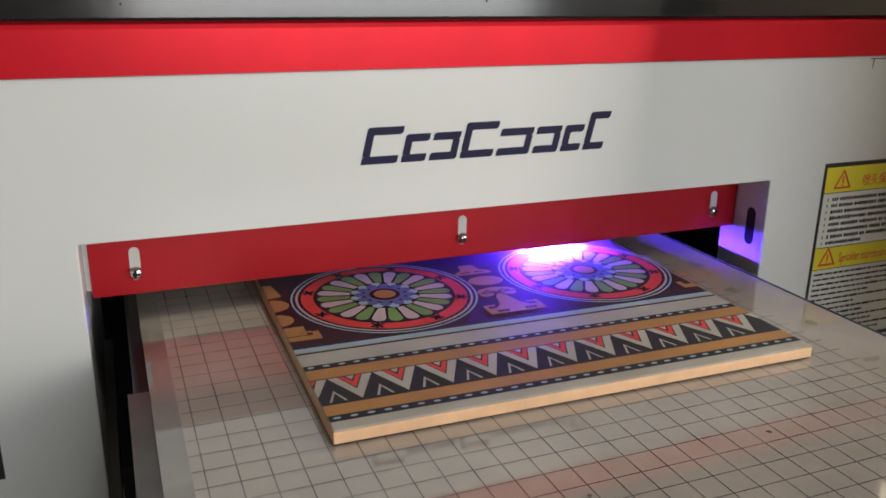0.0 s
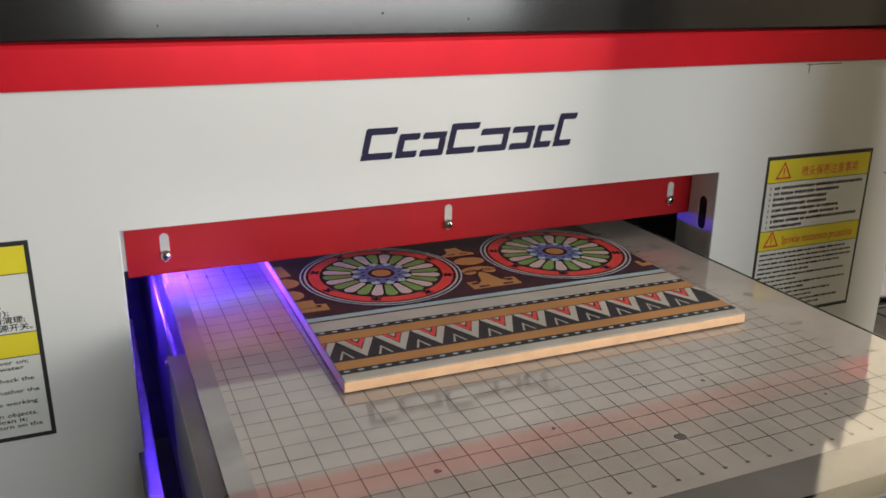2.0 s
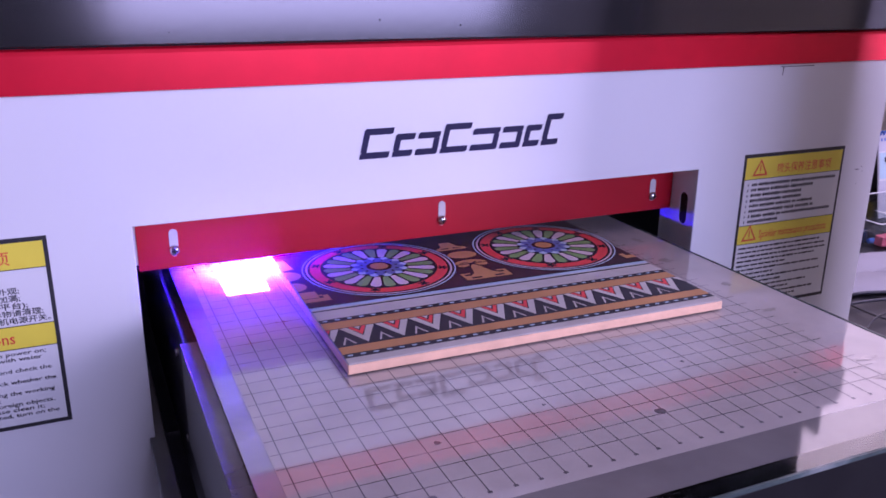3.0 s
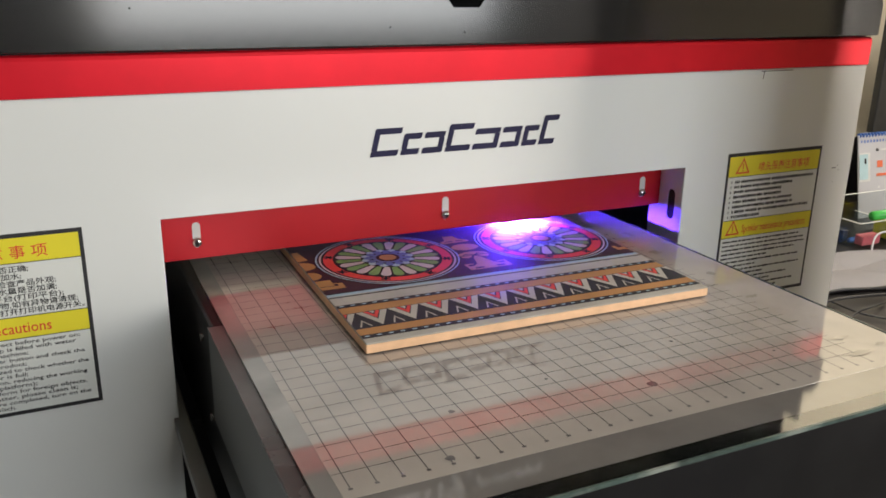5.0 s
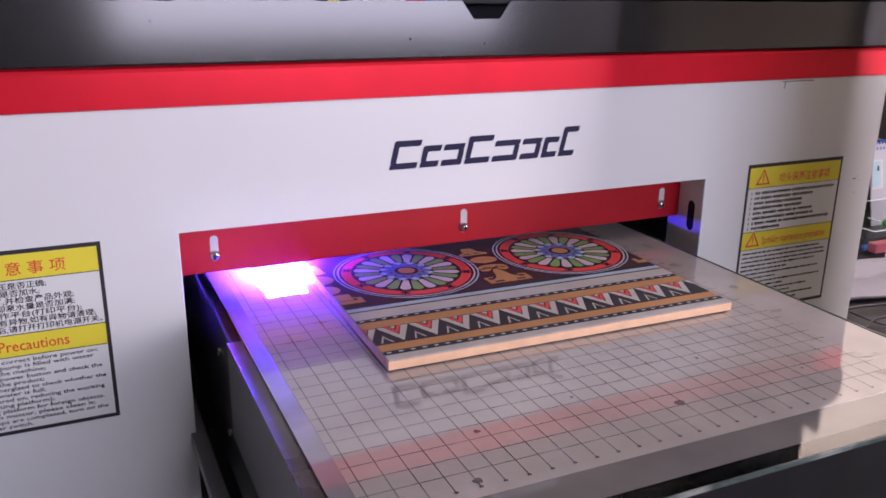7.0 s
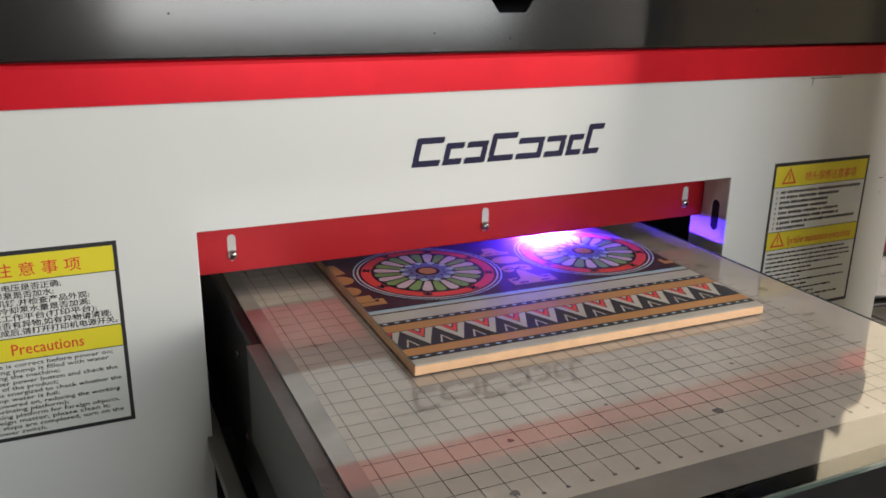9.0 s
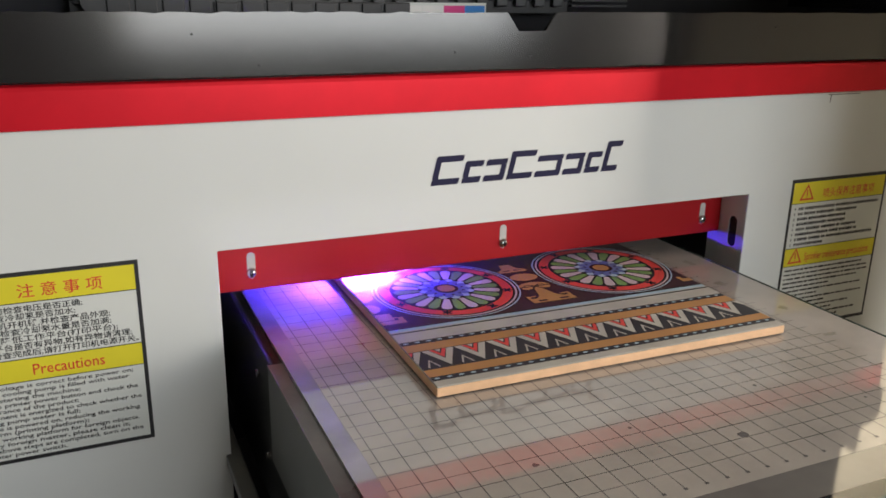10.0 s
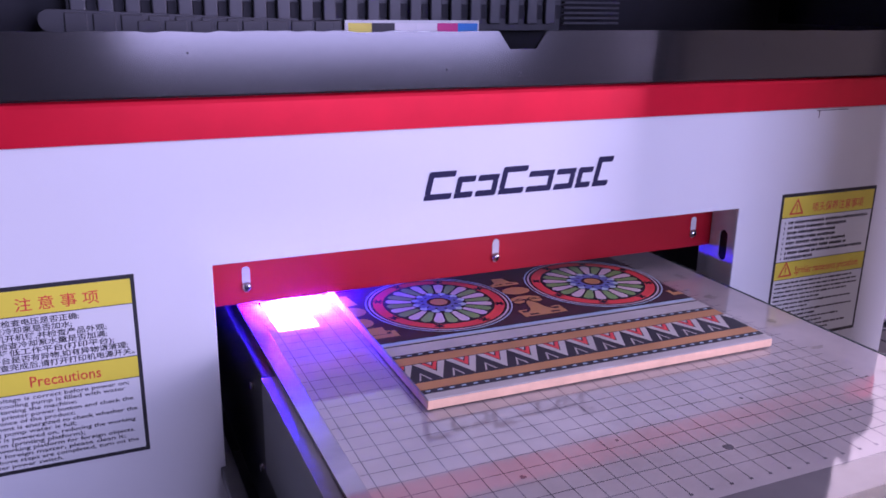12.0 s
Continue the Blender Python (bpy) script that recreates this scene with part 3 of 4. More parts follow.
# ---- inside the top: gantry, fixed run of the cable chain, colour strip ----
gantry = part("gantry_beam", box(XL + 0.2, XR - 0.2, 1.75, 2.4, 1.2, 1.90, 0.02), DARK, printer)
part("end_cover", box(4.66, 4.70, 0.06, 1.70, 1.2, 2.4), DARK, printer)
part("gantry_cover", box(-4.7, 4.7, 1.70, 1.74, 1.2, 2.9), DARK, printer)
chain = part("cable_chain", box(-3.3, 1.22, 1.46, 1.50, 1.92, 2.42), PLASTIC, printer, "black plastic cable chain")
for i in range(22):
    x = -3.28 + i * 0.205
    part("chain_link", box(x, x + 0.115, 1.40, 1.46, 1.98, 2.36, 0.012), CHAIN_GREY, chain)
    part("link_slot", box(x + 0.125, x + 0.195, 1.445, 1.462, 2.03, 2.16, 0.004), DARK, chain)
for i in range(5):
    part("chain_rib", box(1.24, 1.9, 1.41, 1.46, 1.98 + i * 0.05, 2.0 + i * 0.05, 0.005), CHAIN_GREY, chain)
strip = part("colour_strip", box(-1.06, 0.26, 1.33, 1.345, 1.86, 2.015), STICKER_WHITE, printer, "white strip with yellow, black, magenta and blue fields")
for a, b, m in ((-1.03, -0.81, YELLOW_INK), (-0.81, -0.59, INK), (-0.585, -0.385, LABEL_WHITE), (-0.378, -0.17, LABEL_WHITE), (-0.17, 0.04, MAGENTA_INK), (0.04, 0.245, CYAN_INK)):
    part("colour_field", upright([rect(a, b, 1.86, 1.99)], 1.327), m, strip)

# ---- the bed ----
BED = -0.321
GT = -0.318
bed = thing("print_bed", -0.15, -1.5, -4.75, "grey metal print bed under a glass sheet with a printed grid", "print bed")
part("bed_frame", box(-2.31, 2.07, -3.30, 3.2, -1.6, BED - 0.022, 0.03, seg=3), BED_SIDE, bed)
part("bed_core", box(-2.22, 2.06, -3.29, 3.19, BED - 0.03, BED - 0.004), BED_SIDE, bed)
part("bed_rim", box(-2.225, -2.105, -3.31, 3.2, BED - 0.004, BED, 0.0), BED_EDGE, bed, "worn bare metal rim")
part("bed_rim", box(-2.105, 2.07, -3.31, -3.06, BED - 0.004, BED, 0.0), RIM_GREY, bed, "worn dark metal rim")
part("bed_pillar", box(-1.4, 1.1, -1.7, 2.6, -4.75, -1.6), DARK, bed)
part("grid_sheet", box(-2.105, 2.07, -3.06, 3.2, BED - 0.002, BED + 0.001), GRID_SHEET, bed, "greyish white sheet")
PX = 0.1395
x = -2.05
while x < 1.62:
    part("grid_line", flat([rect(x - 0.0032, x + 0.0032, -2.975, 3.1)], BED + 0.0025), GRID_LINE, bed)
    part("line_end", flat([rect(x - 0.012, x + 0.012, -2.992, -2.974)], BED + 0.003), GRID_LINE, bed)
    x += PX
y = -0.60 - 16 * PX
while y < 3.1:
    part("grid_line", flat([rect(-2.10, 1.66, y - 0.0029, y + 0.0029)], BED + 0.0028), GRID_LINE, bed)
    y += PX
# The printed sheet is laminated under a glossy clear face; the glass plate below it shows at its edges.
glass = part("glass_sheet", box(-2.222, 2.085, -3.43, -3.312, BED - 0.022, GT - 0.001), GLASS, bed, "clear glass plate with green edges", turn=False)
glass.visible_shadow = False
part("glass_edge", box(-2.222, 2.085, -3.445, -3.43, BED - 0.022, GT, 0.0), GLASS_EDGE, glass)
part("glass_edge", box(-2.230, -2.222, -3.445, 3.2, BED - 0.022, GT, 0.0), BED_EDGE, glass)
part("glass_edge", box(2.085, 2.097, -3.445, 3.2, BED - 0.022, GT, 0.0), GLASS_EDGE, glass)
rng = random.Random(11)
edge_l, edge_r = [], []
for k in range(46):
    y = 0.75 - k * 0.042
    x = -2.205 + 0.006 * math.sin(k * 0.35) + rng.uniform(-0.008, 0.008)
    edge_l.append((x - 0.004 - rng.uniform(0, 0.005), y))
    edge_r.append((x + 0.003 + rng.uniform(0, 0.004), y))
film = part("film_edge", flat([[edge_l[k], edge_r[k], edge_r[k + 1], edge_l[k + 1]] for k in range(45) if rng.random() < 0.75], BED + 0.006), BED_EDGE, bed, "ragged bright edge of the clear film")
# Angle strip along the open side of the bed, with a bright folded lip, and the guide rail below.
ledge = part("angle_strip", prism([(-2.330, BED - 0.022), (-2.228, BED - 0.022), (-2.228, BED - 0.016), (-2.330, BED - 0.016)], "y", -3.31, -0.67), LEDGE, bed, "worn grey steel angle strip")
part("strip_lip", box(-2.338, -2.330, -3.31, -0.67, BED - 0.035, BED - 0.012, 0.002), LEDGE, ledge, "bare steel lip")
part("strip_web", box(-2.336, -2.322, -3.30, -0.68, BED - 0.75, BED - 0.035, 0.002), WEB, ledge)
part("guide_rail", box(-2.56, -2.44, -2.9, 2.6, -1.46, -1.36, 0.01), WEB, printer, "dark steel guide rail")
# Grey smudges on the bare margin of the sheet.
rng = random.Random(17)
for cx, cy, ra, rb in ((1.72, -1.75, 0.07, 0.03), (1.86, -2.25, 0.06, 0.025), (1.70, -2.62, 0.09, 0.03), (1.62, -2.86, 0.12, 0.035), (1.88, -2.80, 0.05, 0.02), (1.80, -1.20, 0.05, 0.05), (1.72, -0.55, 0.07, 0.06), (1.84, 0.02, 0.05, 0.08)):
    blot = [(cx + ra * rng.uniform(0.5, 1.2) * math.cos(q), cy + rb * rng.uniform(0.5, 1.2) * math.sin(q)) for q in [k * math.pi / 9 for k in range(18)]]
    part("smudge", flat([blot], BED + 0.0045), SMUDGE, bed, "grey smudge")
for sy, sz in ((-0.21, -0.60), (-0.43, -1.18)):
    part("side_screw", tube((-2.315, sy, sz), "x", 0.03, 0.03, seg=12), STEEL, bed, "small steel screw head")
rng = random.Random(5)
spots = []
for cx, cy, r in ((0.02, -2.67, 0.035), (-1.27, -2.49, 0.022), (-1.485, -2.93, 0.03), (-0.55, -2.35, 0.014), (0.55, -2.2, 0.015), (1.1, -2.6, 0.012)):
    spots.append([(cx + r * rng.uniform(0.7, 1.2) * math.cos(a), cy + r * rng.uniform(0.6, 1.1) * math.sin(a)) for a in [k * math.pi / 6 for k in range(12)]])
for pts in spots:
    part("ink_spot", flat([pts], BED + 0.0045), GRID_LINE, bed, "dark ink spot")

# ---- the printed board ----
BX0, BX1, BY0, BY1, BT = -1.440, 1.412, -1.602, 2.668, -0.236
board = thing("printed_board", (BX0 + BX1) / 2, (BY0 + BY1) / 2, GT, "flat wooden board printed with wheels, zigzags and stripes", "board")
board.rotation_euler = (0, 0, -0.012)
part("wood_core", box(BX0, BX1, BY0, BY1, GT + 0.008, BT - 0.012, 0.006), WOOD, board, "bare pale orange fibreboard")
# Dark inset slab stands in for the contact shadow below the board's edge.
part("contact_shade", box(BX0 + 0.03, BX1 - 0.03, BY0 + 0.03, BY1 - 0.03, GT, GT + 0.010), DARK, board, "dark inset slab drawing the shadow under the board")
part("white_primer", box(BX0 + 0.002, BX1 - 0.002, BY0 + 0.002, BY1 - 0.002, BT - 0.012, BT, 0.006), ART_BASE, board, "off-white primed face")
LAYER = 0.0012


def ink(name, polys, mat, level, label="", split=False):
    """Artwork is drawn on a 2.778 wide sheet and spread over the board: one flat printed shape, or with split each outline as a part of its own."""
    polys = [[(BX0 + (x + 1.503) * 1.0266, BY0 + (y + 1.70) * 1.048) for x, y in pts] for pts in polys]
    if split:
        for pts in polys:
            part(name, flat([pts], BT + LAYER * level), mat, board, label)
    else:
        part(name, flat(polys, BT + LAYER * level), mat, board, label)


a, b = -1.497, 1.266
for y0, y1, m in ((-1.625, -1.568, ART_BLACK), (-1.568, -1.468, ART_ORANGE), (-1.468, -1.190, ART_BLACK), (-1.190, -1.080, ART_ORANGE), (-1.080, -1.025, ART_BLACK),
                  (-0.880, -0.862, ART_BLACK), (-0.845, -0.802, ART_SKY), (-0.802, -0.785, ART_BLACK)):
    ink("stripe", [rect(a, b, y0, y1)], m, 1)
ink("field", [rect(a, b, -0.785, 2.3)], ART_DARK, 1, "dark maroon printed field")
for y0 in (-1.597, -1.052):
    dots, x = [], a + 0.02
    while x < b - 0.05:
        dots.append([(x + 0.020 * math.cos(t) + 0.02, y0 + 0.010 * math.sin(t)) for t in [k * math.pi / 4 for k in range(8)]])
        x += 0.083
    ink("dot", dots, ART_SKY, 3, split=True)
step = 0.2385
for k in range(-1, 12):
    cx = -1.29 + k * step
    w, top, low, s = 0.117, -1.203, -1.448, 0.052
    right = [[(cx + w, top), (cx, low), (cx, low + 0.10), (cx + w - s, top)]]
    left = [[(cx - w, top), (cx - w + s, top), (cx, low + 0.10), (cx, low)]]
    red_r = [[(cx + 0.060, top), (cx, top - 0.125), (cx, top - 0.066), (cx + 0.032, top)]]
    red_l = [[(cx - 0.060, top), (cx - 0.032, top), (cx, top - 0.066), (cx, top - 0.125)]]
    if cx < a:
        right = [[(a, low + 0.06), (a, low + 0.15), (cx + w - s, top), (cx + w, top)]]
        red_r = [[(a, top - 0.06), (a, top), (cx + 0.06, top)]]
        left = red_l = []
    elif cx + w > b:
        left, red_l, right, red_r = [[(cx - w, top), (cx - w + s, top), (b, top - 0.02), (b, top - 0.10)]], [], [], []
    ink("chevron", right + left, ART_BASE, 3)
    if red_r or red_l:
        ink("red_chevron", red_r + red_l, ART_RED, 3)
        if cx > a:
            ink("small_triangle", [[(cx - 0.022, top), (cx + 0.022, top), (cx, top - 0.042)]], ART_BASE, 3)
    mx = cx + step / 2
    if a < mx < b - 0.06:
        ink("arrow_tip", [[(mx - 0.046, -1.447), (mx - 0.032, -1.447), (mx, -1.362), (mx, -1.335)], [(mx + 0.046, -1.447), (mx, -1.335), (mx, -1.362), (mx + 0.032, -1.447)]], ART_BASE, 3)


def disc(cx, cy, r0, r1, n=72):
    if r0 <= 0:
        return [[(cx + r1 * math.cos(2 * math.pi * k / n), cy + r1 * math.sin(2 * math.pi * k / n)) for k in range(n)]]
    out = []
    for k in range(n):
        t0, t1 = 2 * math.pi * k / n, 2 * math.pi * (k + 1) / n
        out.append([(cx + r * math.cos(t), cy + r * math.sin(t)) for r, t in ((r0, t0), (r1, t0), (r1, t1), (r0, t1))])
    return out


def wheel(cx, cy):
    for r0, r1, m, lv in ((0.588, 0.600, ART_SKY, 3), (0.555, 0.570, ART_PALE, 3), (0.445, 0.535, ART_RED, 3), (0, 0.455, ART_BLACK, 4)):
        ink("ring", disc(cx, cy, r0, r1), m, lv)
    for k in range(24):
        t = 2 * math.pi * (k + 0.5) / 24
        u, v = Vector((math.cos(t), math.sin(t))), Vector((-math.sin(t), math.cos(t)))
        shape = [(0.225, -0.020), (0.34, -0.037), (0.39, -0.043), (0.420, -0.034), (0.436, 0), (0.420, 0.034), (0.39, 0.043), (0.34, 0.037), (0.225, 0.020)]
        ink("petal", [[tuple(Vector((cx, cy)) + u * p + v * q) for p, q in shape]], ART_GREEN if k % 2 else ART_PALE, 5)
    for k in range(12):
        t = 2 * math.pi * k / 12
        ink("lobe", disc(cx + 0.190 * math.cos(t), cy + 0.190 * math.sin(t), 0, 0.036, 10), ART_SKY, 6)
        t = 2 * math.pi * (k + 0.5) / 12
        ink("lobe", disc(cx + 0.160 * math.cos(t), cy + 0.160 * math.sin(t), 0, 0.038, 10), ART_BLUE, 7)
    ink("hub", disc(cx, cy, 0, 0.130, 24), ART_BLUE, 8)
    ink("hub", disc(cx, cy, 0, 0.100, 24), ART_DARK, 9)
    ink("hub", disc(cx, cy, 0, 0.072, 24), ART_ORANGE, 10)
    for k in range(8):
        t = 2 * math.pi * (k + 0.5) / 8
        c = Vector((cx + 0.492 * math.cos(t), cy + 0.492 * math.sin(t)))
        u, v = Vector((math.cos(t), math.sin(t))), Vector((-math.sin(t), math.cos(t)))
        ink("wheel_mark", [[tuple(c + u * p + v * q) for p, q in shape] for shape in (
            ((-0.034, -0.034), (-0.018, -0.042), (0.034, 0.030), (0.018, 0.042)), ((-0.034, 0.034), (0.018, -0.042), (0.034, -0.030), (-0.018, 0.042)),
            ((-0.040, -0.008), (0.040, -0.008), (0.040, 0.008), (-0.040, 0.008)))], ART_BLACK, 5)


for wy in (-0.178, 1.16):
    for wx in (-0.775, 0.695):
        wheel(wx, wy)


def figure(cx, cy):
    """Ochre ornament between the wheels: a disc over a domed stem on a stepped foot, and a cup above."""
    p = [[(cx + 0.125 * math.cos(t), cy + 0.03 + 0.085 * math.sin(t)) for t in [k * math.pi / 12 for k in range(24)]]]
    dome = [(cx - 0.02 + 0.14 * math.cos(t), cy - 0.185 + 0.085 * math.sin(t)) for t in [k * math.pi / 10 for k in range(11)]]
    p += [dome]
    # Two swept leaves under the dome, parted by a dark gap.
    for sgn in (-1, 1):
        p += [[(cx - 0.02 + sgn * q, cy + r) for q, r in ((0.02, -0.20), (0.13, -0.20), (0.125, -0.235), (0.09, -0.255), (0.045, -0.24))]]
    stem = [(cx - 0.02 + q, cy + r) for q, r in ((0.010, -0.215), (0.040, -0.265), (0.055, -0.33), (0.075, -0.40), (0.12, -0.445), (0.19, -0.465), (0.19, -0.53), (-0.19, -0.53), (-0.19, -0.465), (-0.12, -0.445), (-0.075, -0.40), (-0.055, -0.33), (-0.040, -0.265), (-0.010, -0.215))]
    p += [stem]
    p += [[(cx - 0.02 + sgn * q, cy + r) for q, r in ((0.13, -0.465), (0.19, -0.465), (0.19, -0.39), (0.11, -0.39), (0.11, -0.41), (0.165, -0.41), (0.165, -0.445), (0.13, -0.445))] for sgn in (-1, 1)]
    p += [[(cx - 0.02 + q, cy + r) for q, r in ((-0.13, 0.17), (0.13, 0.17), (0.135, 0.21), (0.07, 0.26), (0.05, 0.36), (-0.05, 0.36), (-0.07, 0.26), (-0.135, 0.21))]]
    return p


def figure_lines(cx, cy):
    """Dark strokes inside the ornament."""
    p = [[(cx - 0.02 + sgn * q, cy + r) for q, r in ((0.0, -0.185), (0.05, -0.150), (0.10, -0.175), (0.095, -0.185), (0.052, -0.165), (0.006, -0.20))] for sgn in (-1, 1)]
    p += [rect(cx - 0.155, cx - 0.075, cy - 0.512, cy - 0.482), rect(cx + 0.035, cx + 0.115, cy - 0.512, cy - 0.482)]
    p += [[(cx - 0.02 + sgn * q, cy + r) for q, r in ((0.015, 0.20), (0.09, 0.20), (0.09, 0.21), (0.02, 0.225))] for sgn in (-1, 1)]
    return p


def half_figure(cy):
    p = [[(a + 0.11 * math.sin(t), cy + 0.03 + 0.10 * math.cos(t)) for t in [k * math.pi / 8 for k in range(9)]]]
    p += [[(a + 0.09 * math.sin(t), cy - 0.21 + 0.09 * math.cos(t)) for t in [k * math.pi / 8 for k in range(9)]]]
    p += [rect(a, a + 0.12, cy - 0.46, cy - 0.33), rect(a, a + 0.19, cy - 0.53, cy - 0.47), rect(a + 0.15, a + 0.19, cy - 0.47, cy - 0.42), rect(a + 0.08, a + 0.15, cy - 0.43, cy - 0.41)]
    p += [[(a, cy + 0.16), (a + 0.09, cy + 0.18), (a + 0.06, cy + 0.40), (a, cy + 0.40)]]
    return p


for cy in (-0.17, 1.16):
    ink("ornament", figure(-0.045, cy), ART_ORANGE, 3, "ochre ornament")
    ink("ornament_stroke", figure_lines(-0.045, cy), ART_DARK, 4, split=True)
    ink("ornament", half_figure(cy), ART_ORANGE, 3, "ochre ornament")
    ink("ornament", [rect(b - 0.10, b, cy - 0.53, cy - 0.47), rect(b - 0.10, b - 0.06, cy - 0.47, cy - 0.42)], ART_ORANGE, 3, "ochre ornament")

# ---- the carriage ----
carriage = thing("print_carriage", 0, 0.75, 1.2, "black print carriage with a glowing violet lamp underneath", "carriage")
part("carriage_body", box(-0.9, 0.5, 1.16, 1.7, 0.0, 1.75, 0.03), PLASTIC, carriage)
lamp_house = part("lamp_housing", box(-0.30, 0.30, 0.415, 1.15, -0.153, 0.6, 0.012), DARK, carriage, "black lamp housing")
part("lamp_window", box(-0.13, 0.21, 0.43, 0.86, -0.170, -0.155), UV, lamp_house, "glowing violet lamp window")
# Thin dark baffle added to cut off the lamp's forward light.
part("lamp_baffle", box(-0.28, 0.28, 0.417, 0.429, -0.177, -0.150), DARK, lamp_house)
part("head", box(-0.85, -0.35, 1.2, 1.6, -0.13, 0.0, 0.01), STEEL, carriage, "steel print head")
run = part("moving_chain", box(-1.0, 0.7, 1.22, 1.32, 1.90, 2.015, 0.01), PLASTIC, carriage, "black moving run of the cable chain")
for i in range(8):
    x = -0.98 + i * 0.205
    part("chain_link", box(x, x + 0.17, 1.20, 1.22, 1.91, 2.008, 0.008), PLASTIC, run)
# The bend of the chain follows the carriage at half its pace.
nose = [(-0.6 - 1.95, 1.90)] + [(-2.52 + 0.085 * math.cos(q), 2.005 + 0.085 * math.sin(q)) for q in [math.pi * (1.45 - 0.95 * k / 8) for k in range(9)]] + [(-0.6, 2.02), (-0.6, 1.90)]
chain_bend = part("chain_bend", prism(nose, "y", 1.23, 1.33), PLASTIC, printer, "black bend of the cable chain")
for i in range(9):
    x = -2.42 + i * 0.205
    part("chain_link", box(x, x + 0.165, 1.212, 1.23, 1.915, 2.065 - i * 0.006, 0.008), PLASTIC, chain_bend)

# ---- clutter on the desk behind ----
CY = 11.3
cal = thing("desk_calendar", 20.5, CY, -4.85, "white spiral desk calendar with red and blue print", "calendar")
part("page", prism([(CY - 0.5, -4.85), (CY - 0.46, -4.85), (CY + 0.04, -2.36), (CY, -2.36)], "x", 19.05, 23.2), PAPER, cal)
part("stand", prism([(CY + 1.0, -4.85), (CY + 1.08, -4.85), (CY + 0.14, -2.40), (CY + 0.06, -2.40)], "x", 18.7, 23.0), DESK, cal)
for i in range(30):
    ring = tube((19.12 + i * 0.135, CY + 0.02, -2.36), "x", 0.075, 0.03, seg=14)
    part("spiral_ring", ring, BLUE_PLASTIC, cal)


def on_page(x0, x1, z0, z1, lift=0.012):
    def yy(z):
        return CY - 0.5 - lift + (z + 4.85) / 2.49 * 0.5
    bm = bmesh.new()
    bm.faces.new([bm.verts.new(v) for v in ((x0, yy(z0), z0), (x1, yy(z0), z0), (x1, yy(z1), z1), (x0, yy(z1), z1))])
    return bm


for i in range(28):
    part("punched_hole", on_page(19.15 + i * 0.135, 19.21 + i * 0.135, -2.58, -2.50), BLUE_PLASTIC, cal)
part("picture_frame", on_page(18.85 + 0.22, 19.55, -3.75, -2.88), PALE, cal)
part("picture", on_page(19.08, 19.44, -3.68, -2.92, 0.02), STICKER_SKY, cal)
part("picture_detail", on_page(19.28, 19.36, -3.2, -3.05, 0.026), INK, cal)
part("month_mark", on_page(19.85, 20.1, -3.35, -3.15), ORANGE_INK, cal)
part("red_bar", on_page(19.82, 22.2, -3.62, -3.54), ORANGE_INK, cal)
part("date_bar", on_page(19.8, 19.92, -2.86, -2.78), INK, cal)
part("date_bar", on_page(20.02, 20.5, -2.84, -2.80), PALE, cal)
for i in range(7):
    for j in range(4):
        part("print_bar", on_page(19.9 + i * 0.34, 19.96 + i * 0.34, -3.98 - j * 0.22, -3.92 - j * 0.22), PALE, cal)

tray = thing("desk_organiser", 17.1, 9.1, -4.85, "clear acrylic desk organiser holding pens and notes", "organiser")
part("tray_floor", box(16.2, 19.4, 8.5, 9.9, -4.85, -4.80), ACRYLIC, tray)
for x0, x1, y0, y1, top in ((16.2, 19.4, 8.5, 8.54, -4.10), (16.2, 19.4, 9.86, 9.9, -3.7), (16.2, 16.24, 8.54, 9.86, -4.10), (17.6, 17.64, 8.54, 9.86, -4.2), (19.36, 19.4, 8.54, 9.86, -4.1)):
    part("tray_wall", box(x0, x1, y0, y1, -4.80, top, 0.008), ACRYLIC, tray)
    part("tray_edge", box(x0, x1, y0, y1, top, top + 0.012), STICKER_WHITE, tray, "bright cut edge")


def pen(name, x0, x1, y, z, r, mat, cap, label):
    o = thing(name, (x0 + x1) / 2, y, z - r, label, name.replace("_", " "))
    part("barrel", tube(((x0 * 0.6 + x1 * 0.4), y, z), "x", r, (x1 - x0) * 0.6, seg=14), mat, o, smooth=True)
    part("cap", tube((x1 - (x1 - x0) * 0.13, y, z), "x", r * 1.12, (x1 - x0) * 0.26, seg=14), cap, o, smooth=True)
    return o


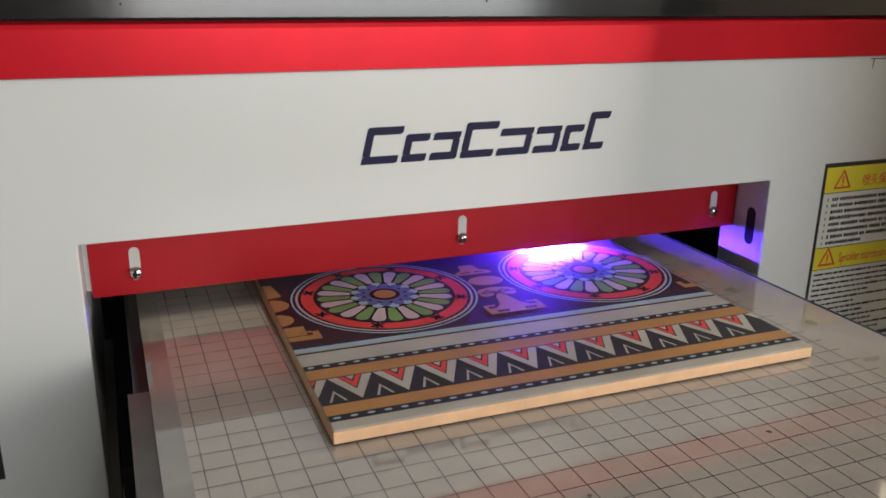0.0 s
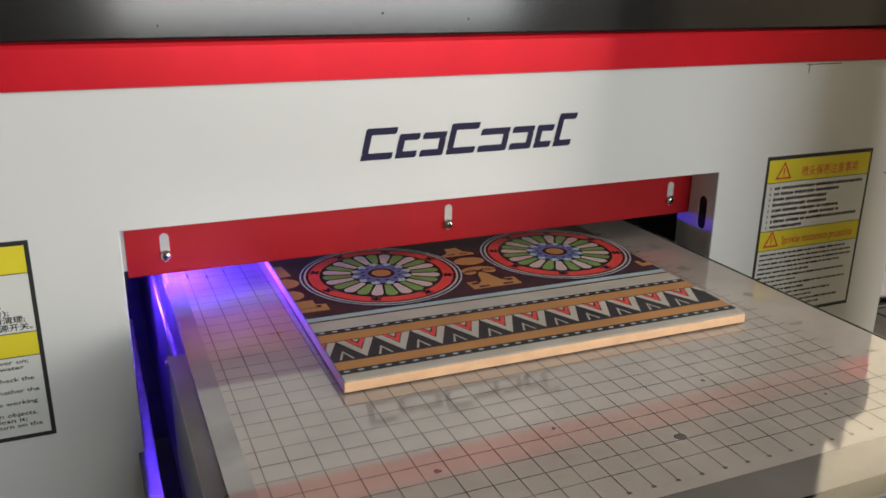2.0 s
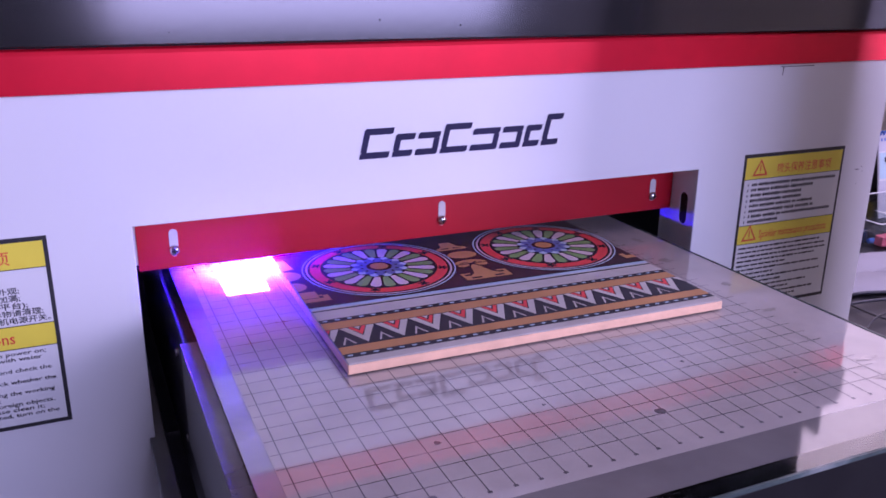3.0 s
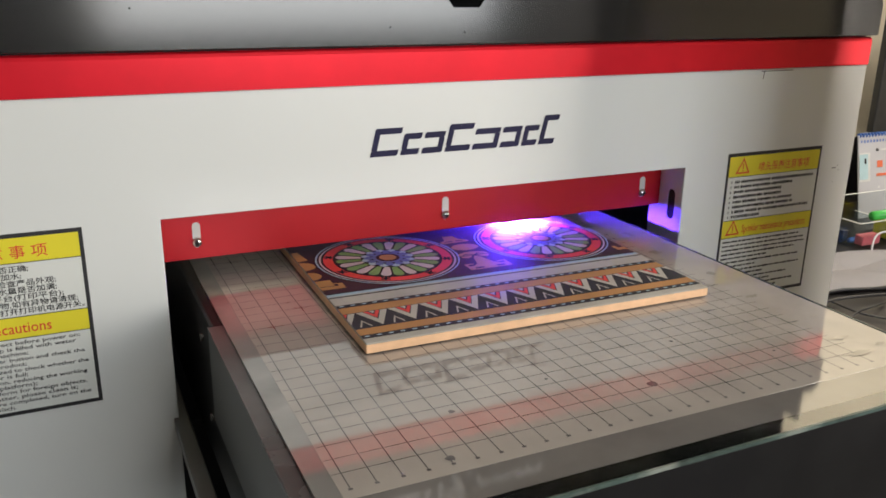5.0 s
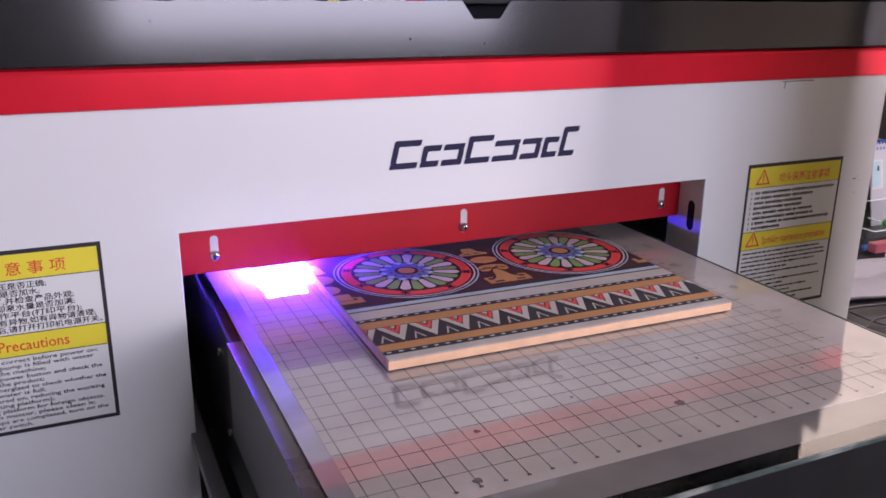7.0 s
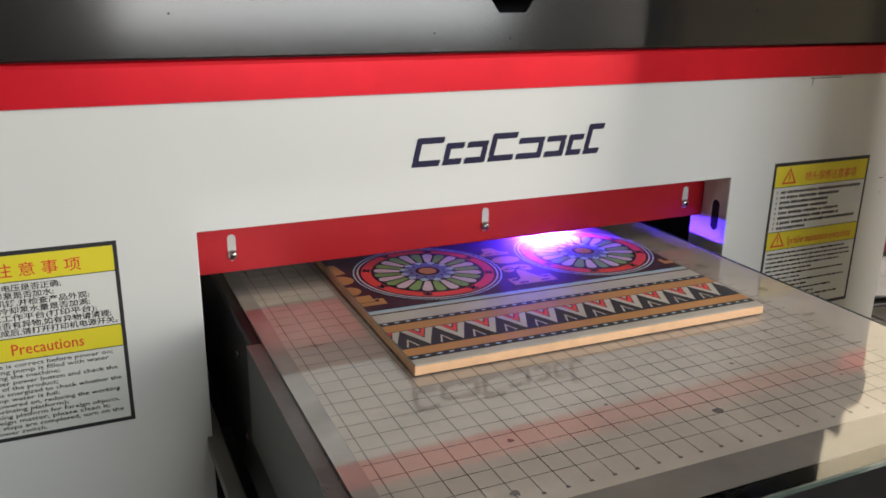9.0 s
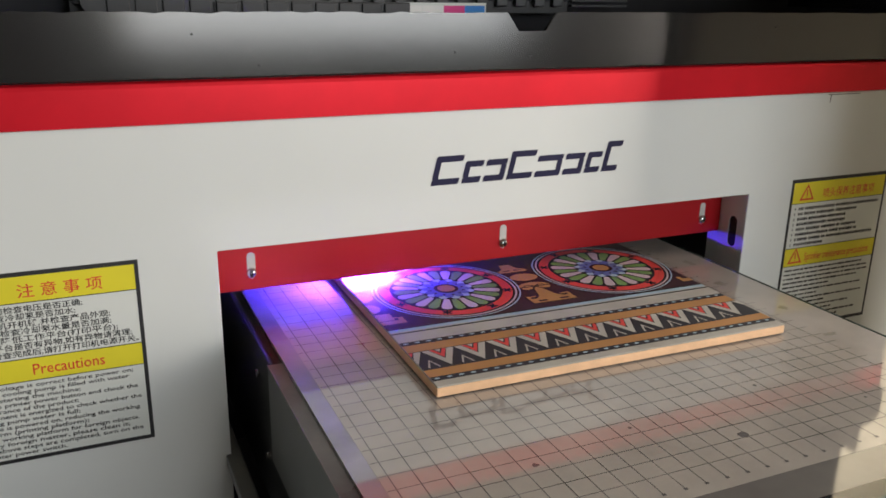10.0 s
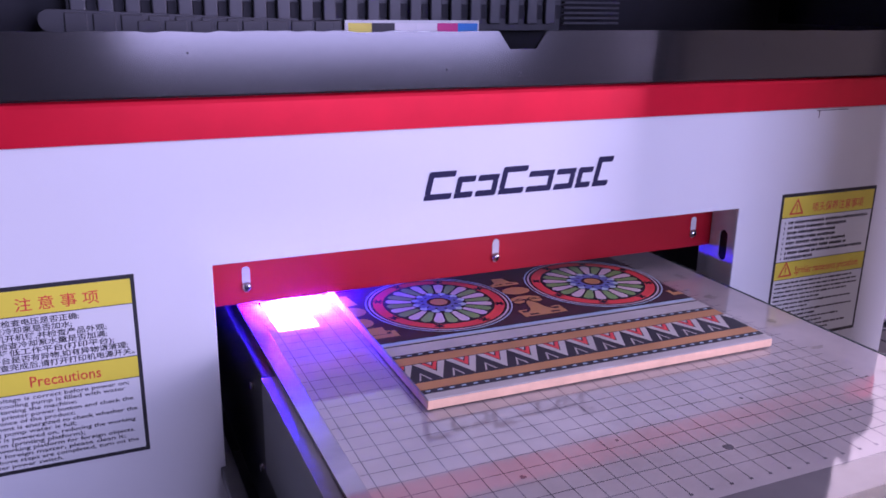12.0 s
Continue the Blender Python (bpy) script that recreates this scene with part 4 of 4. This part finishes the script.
pen("highlighter", 16.6, 18.7, 8.66, -3.97, 0.13, GREEN_PLASTIC, GREEN_PLASTIC, "green highlighter pen lying across the organiser")
pen("ballpoint_pen", 16.3, 17.5, 8.95, -4.70, 0.07, BLUE_PLASTIC, INK, "blue ballpoint pen lying in the organiser")
for n, x0, x1, y0, y1, z0, z1, m, lab in (("eraser", 16.55, 17.25, 8.62, 8.9, -4.80, -4.52, PINK_PLASTIC, "pink rubber eraser in the clear organiser"), ("sharpener", 16.35, 16.55, 9.1, 9.4, -4.80, -4.45, PLASTIC, "black pencil sharpener in the clear organiser"),
                                          ("note_block", 17.75, 18.3, 8.7, 9.3, -4.80, -4.2, STICKER_YELLOW, "yellow paper note block in the organiser"), ("small_box", 15.8, 16.1, 9.2, 9.8, -4.85, -4.45, BLUE_PLASTIC, "small blue box on the desk"),
                                          ("tape_roll", 16.2, 16.9, 10.15, 10.45, -4.85, -4.25, STICKER_SKY, "pale blue tape roll standing on the desk")):
    o = thing(n, (x0 + x1) / 2, (y0 + y1) / 2, z0, lab, n.replace("_", " "))
    if n == "tape_roll":
        part("body", tube(((x0 + x1) / 2, (y0 + y1) / 2, z0 + 0.3), "y", 0.3, y1 - y0, seg=24), m, o, smooth=False)
        part("core", tube(((x0 + x1) / 2, (y0 + y1) / 2, z0 + 0.3), "y", 0.15, y1 - y0 + 0.02, seg=20), PAPER, o)
    else:
        part("body", box(x0, x1, y0, y1, z0, z1, 0.04), m, o)
sheet = thing("paper_sheet", 14.8, 7.0, -4.85, "loose crumpled greyish paper sheet lying on the desk", "paper")
bm = bmesh.new()
bmesh.ops.create_grid(bm, x_segments=26, y_segments=20, size=1)
for v in bm.verts:
    x, yv = v.co.x, v.co.y
    fold = 0.10 * abs(math.sin(2.3 * x + 1.1 * yv)) + 0.07 * abs(math.sin(1.3 * x - 2.9 * yv + 0.7)) + 0.16 * max(0.0, x - 0.3) ** 2
    v.co = (14.9 + x * 2.1 + yv * 0.25, 7.1 - x * 0.45 + yv * 1.15, -4.83 + fold)
part("sheet", bm, DULL_PAPER, sheet)
CORDS = (
    ("black", [(11.6, 6.2, -4.78), (12.9, 6.45, -4.78), (13.5, 6.05, -4.7), (14.6, 5.95, -4.78), (16.0, 6.6, -4.78)], 0.075),
    ("black", [(10.6, 5.8, -4.78), (12.2, 5.95, -4.74), (13.3, 5.7, -4.7), (15.0, 5.5, -4.78)], 0.065),
    ("black", [(10.8, 4.4, -4.78), (11.9, 5.1, -4.7), (12.8, 5.15, -4.68), (13.4, 5.4, -4.78)], 0.045),
    ("black", [(12.3, 6.1, -4.78), (12.1, 5.5, -4.7), (12.3, 4.9, -4.78), (13.0, 4.3, -4.78)], 0.04),
    ("white", [(16.1, 7.95, -4.80), (16.35, 8.2, -4.45), (16.9, 8.35, -4.30), (17.9, 8.30, -4.5), (18.6, 8.0, -4.80)], 0.045))
for tone, pts, r in CORDS:
    c = thing("cable", pts[0][0], pts[0][1], -4.85, "thin %s cable lying on the desk" % tone, "cable")
    part("cord", wire(pts, r * 0.55), PAPER if tone == "white" else PLASTIC, c)
box_dark = thing("power_adapter", 13.6, 4.4, -4.85, "black power adapter among cables on the desk", "adapter")
part("case", box(13.0, 14.3, 4.1, 4.9, -4.85, -4.45, 0.06), PLASTIC, box_dark)
screen = thing("monitor", 26.0, 15.0, -4.85, "black computer monitor seen from its edge", "monitor")
part("display", box(24.3, 29.5, 14.9, 15.2, -3.2, 2.6, 0.05), PLASTIC, screen)
part("stand_foot", box(25.0, 27.2, 14.4, 15.4, -4.85, -4.75, 0.03), PLASTIC, screen)
part("stand_neck", box(25.9, 26.3, 15.2, 15.35, -4.75, -2.0, 0.03), PLASTIC, screen)


# ---- what moves ----
def motions():
    walk(carriage, [(t, Matrix.Translation(P(x, 0.75, 1.2))) for t, x in CARRIAGE])
    walk(chain_bend, [(t, Matrix.Translation((K * 0.5 * x, 0, 0))) for t, x in CARRIAGE])


motions()
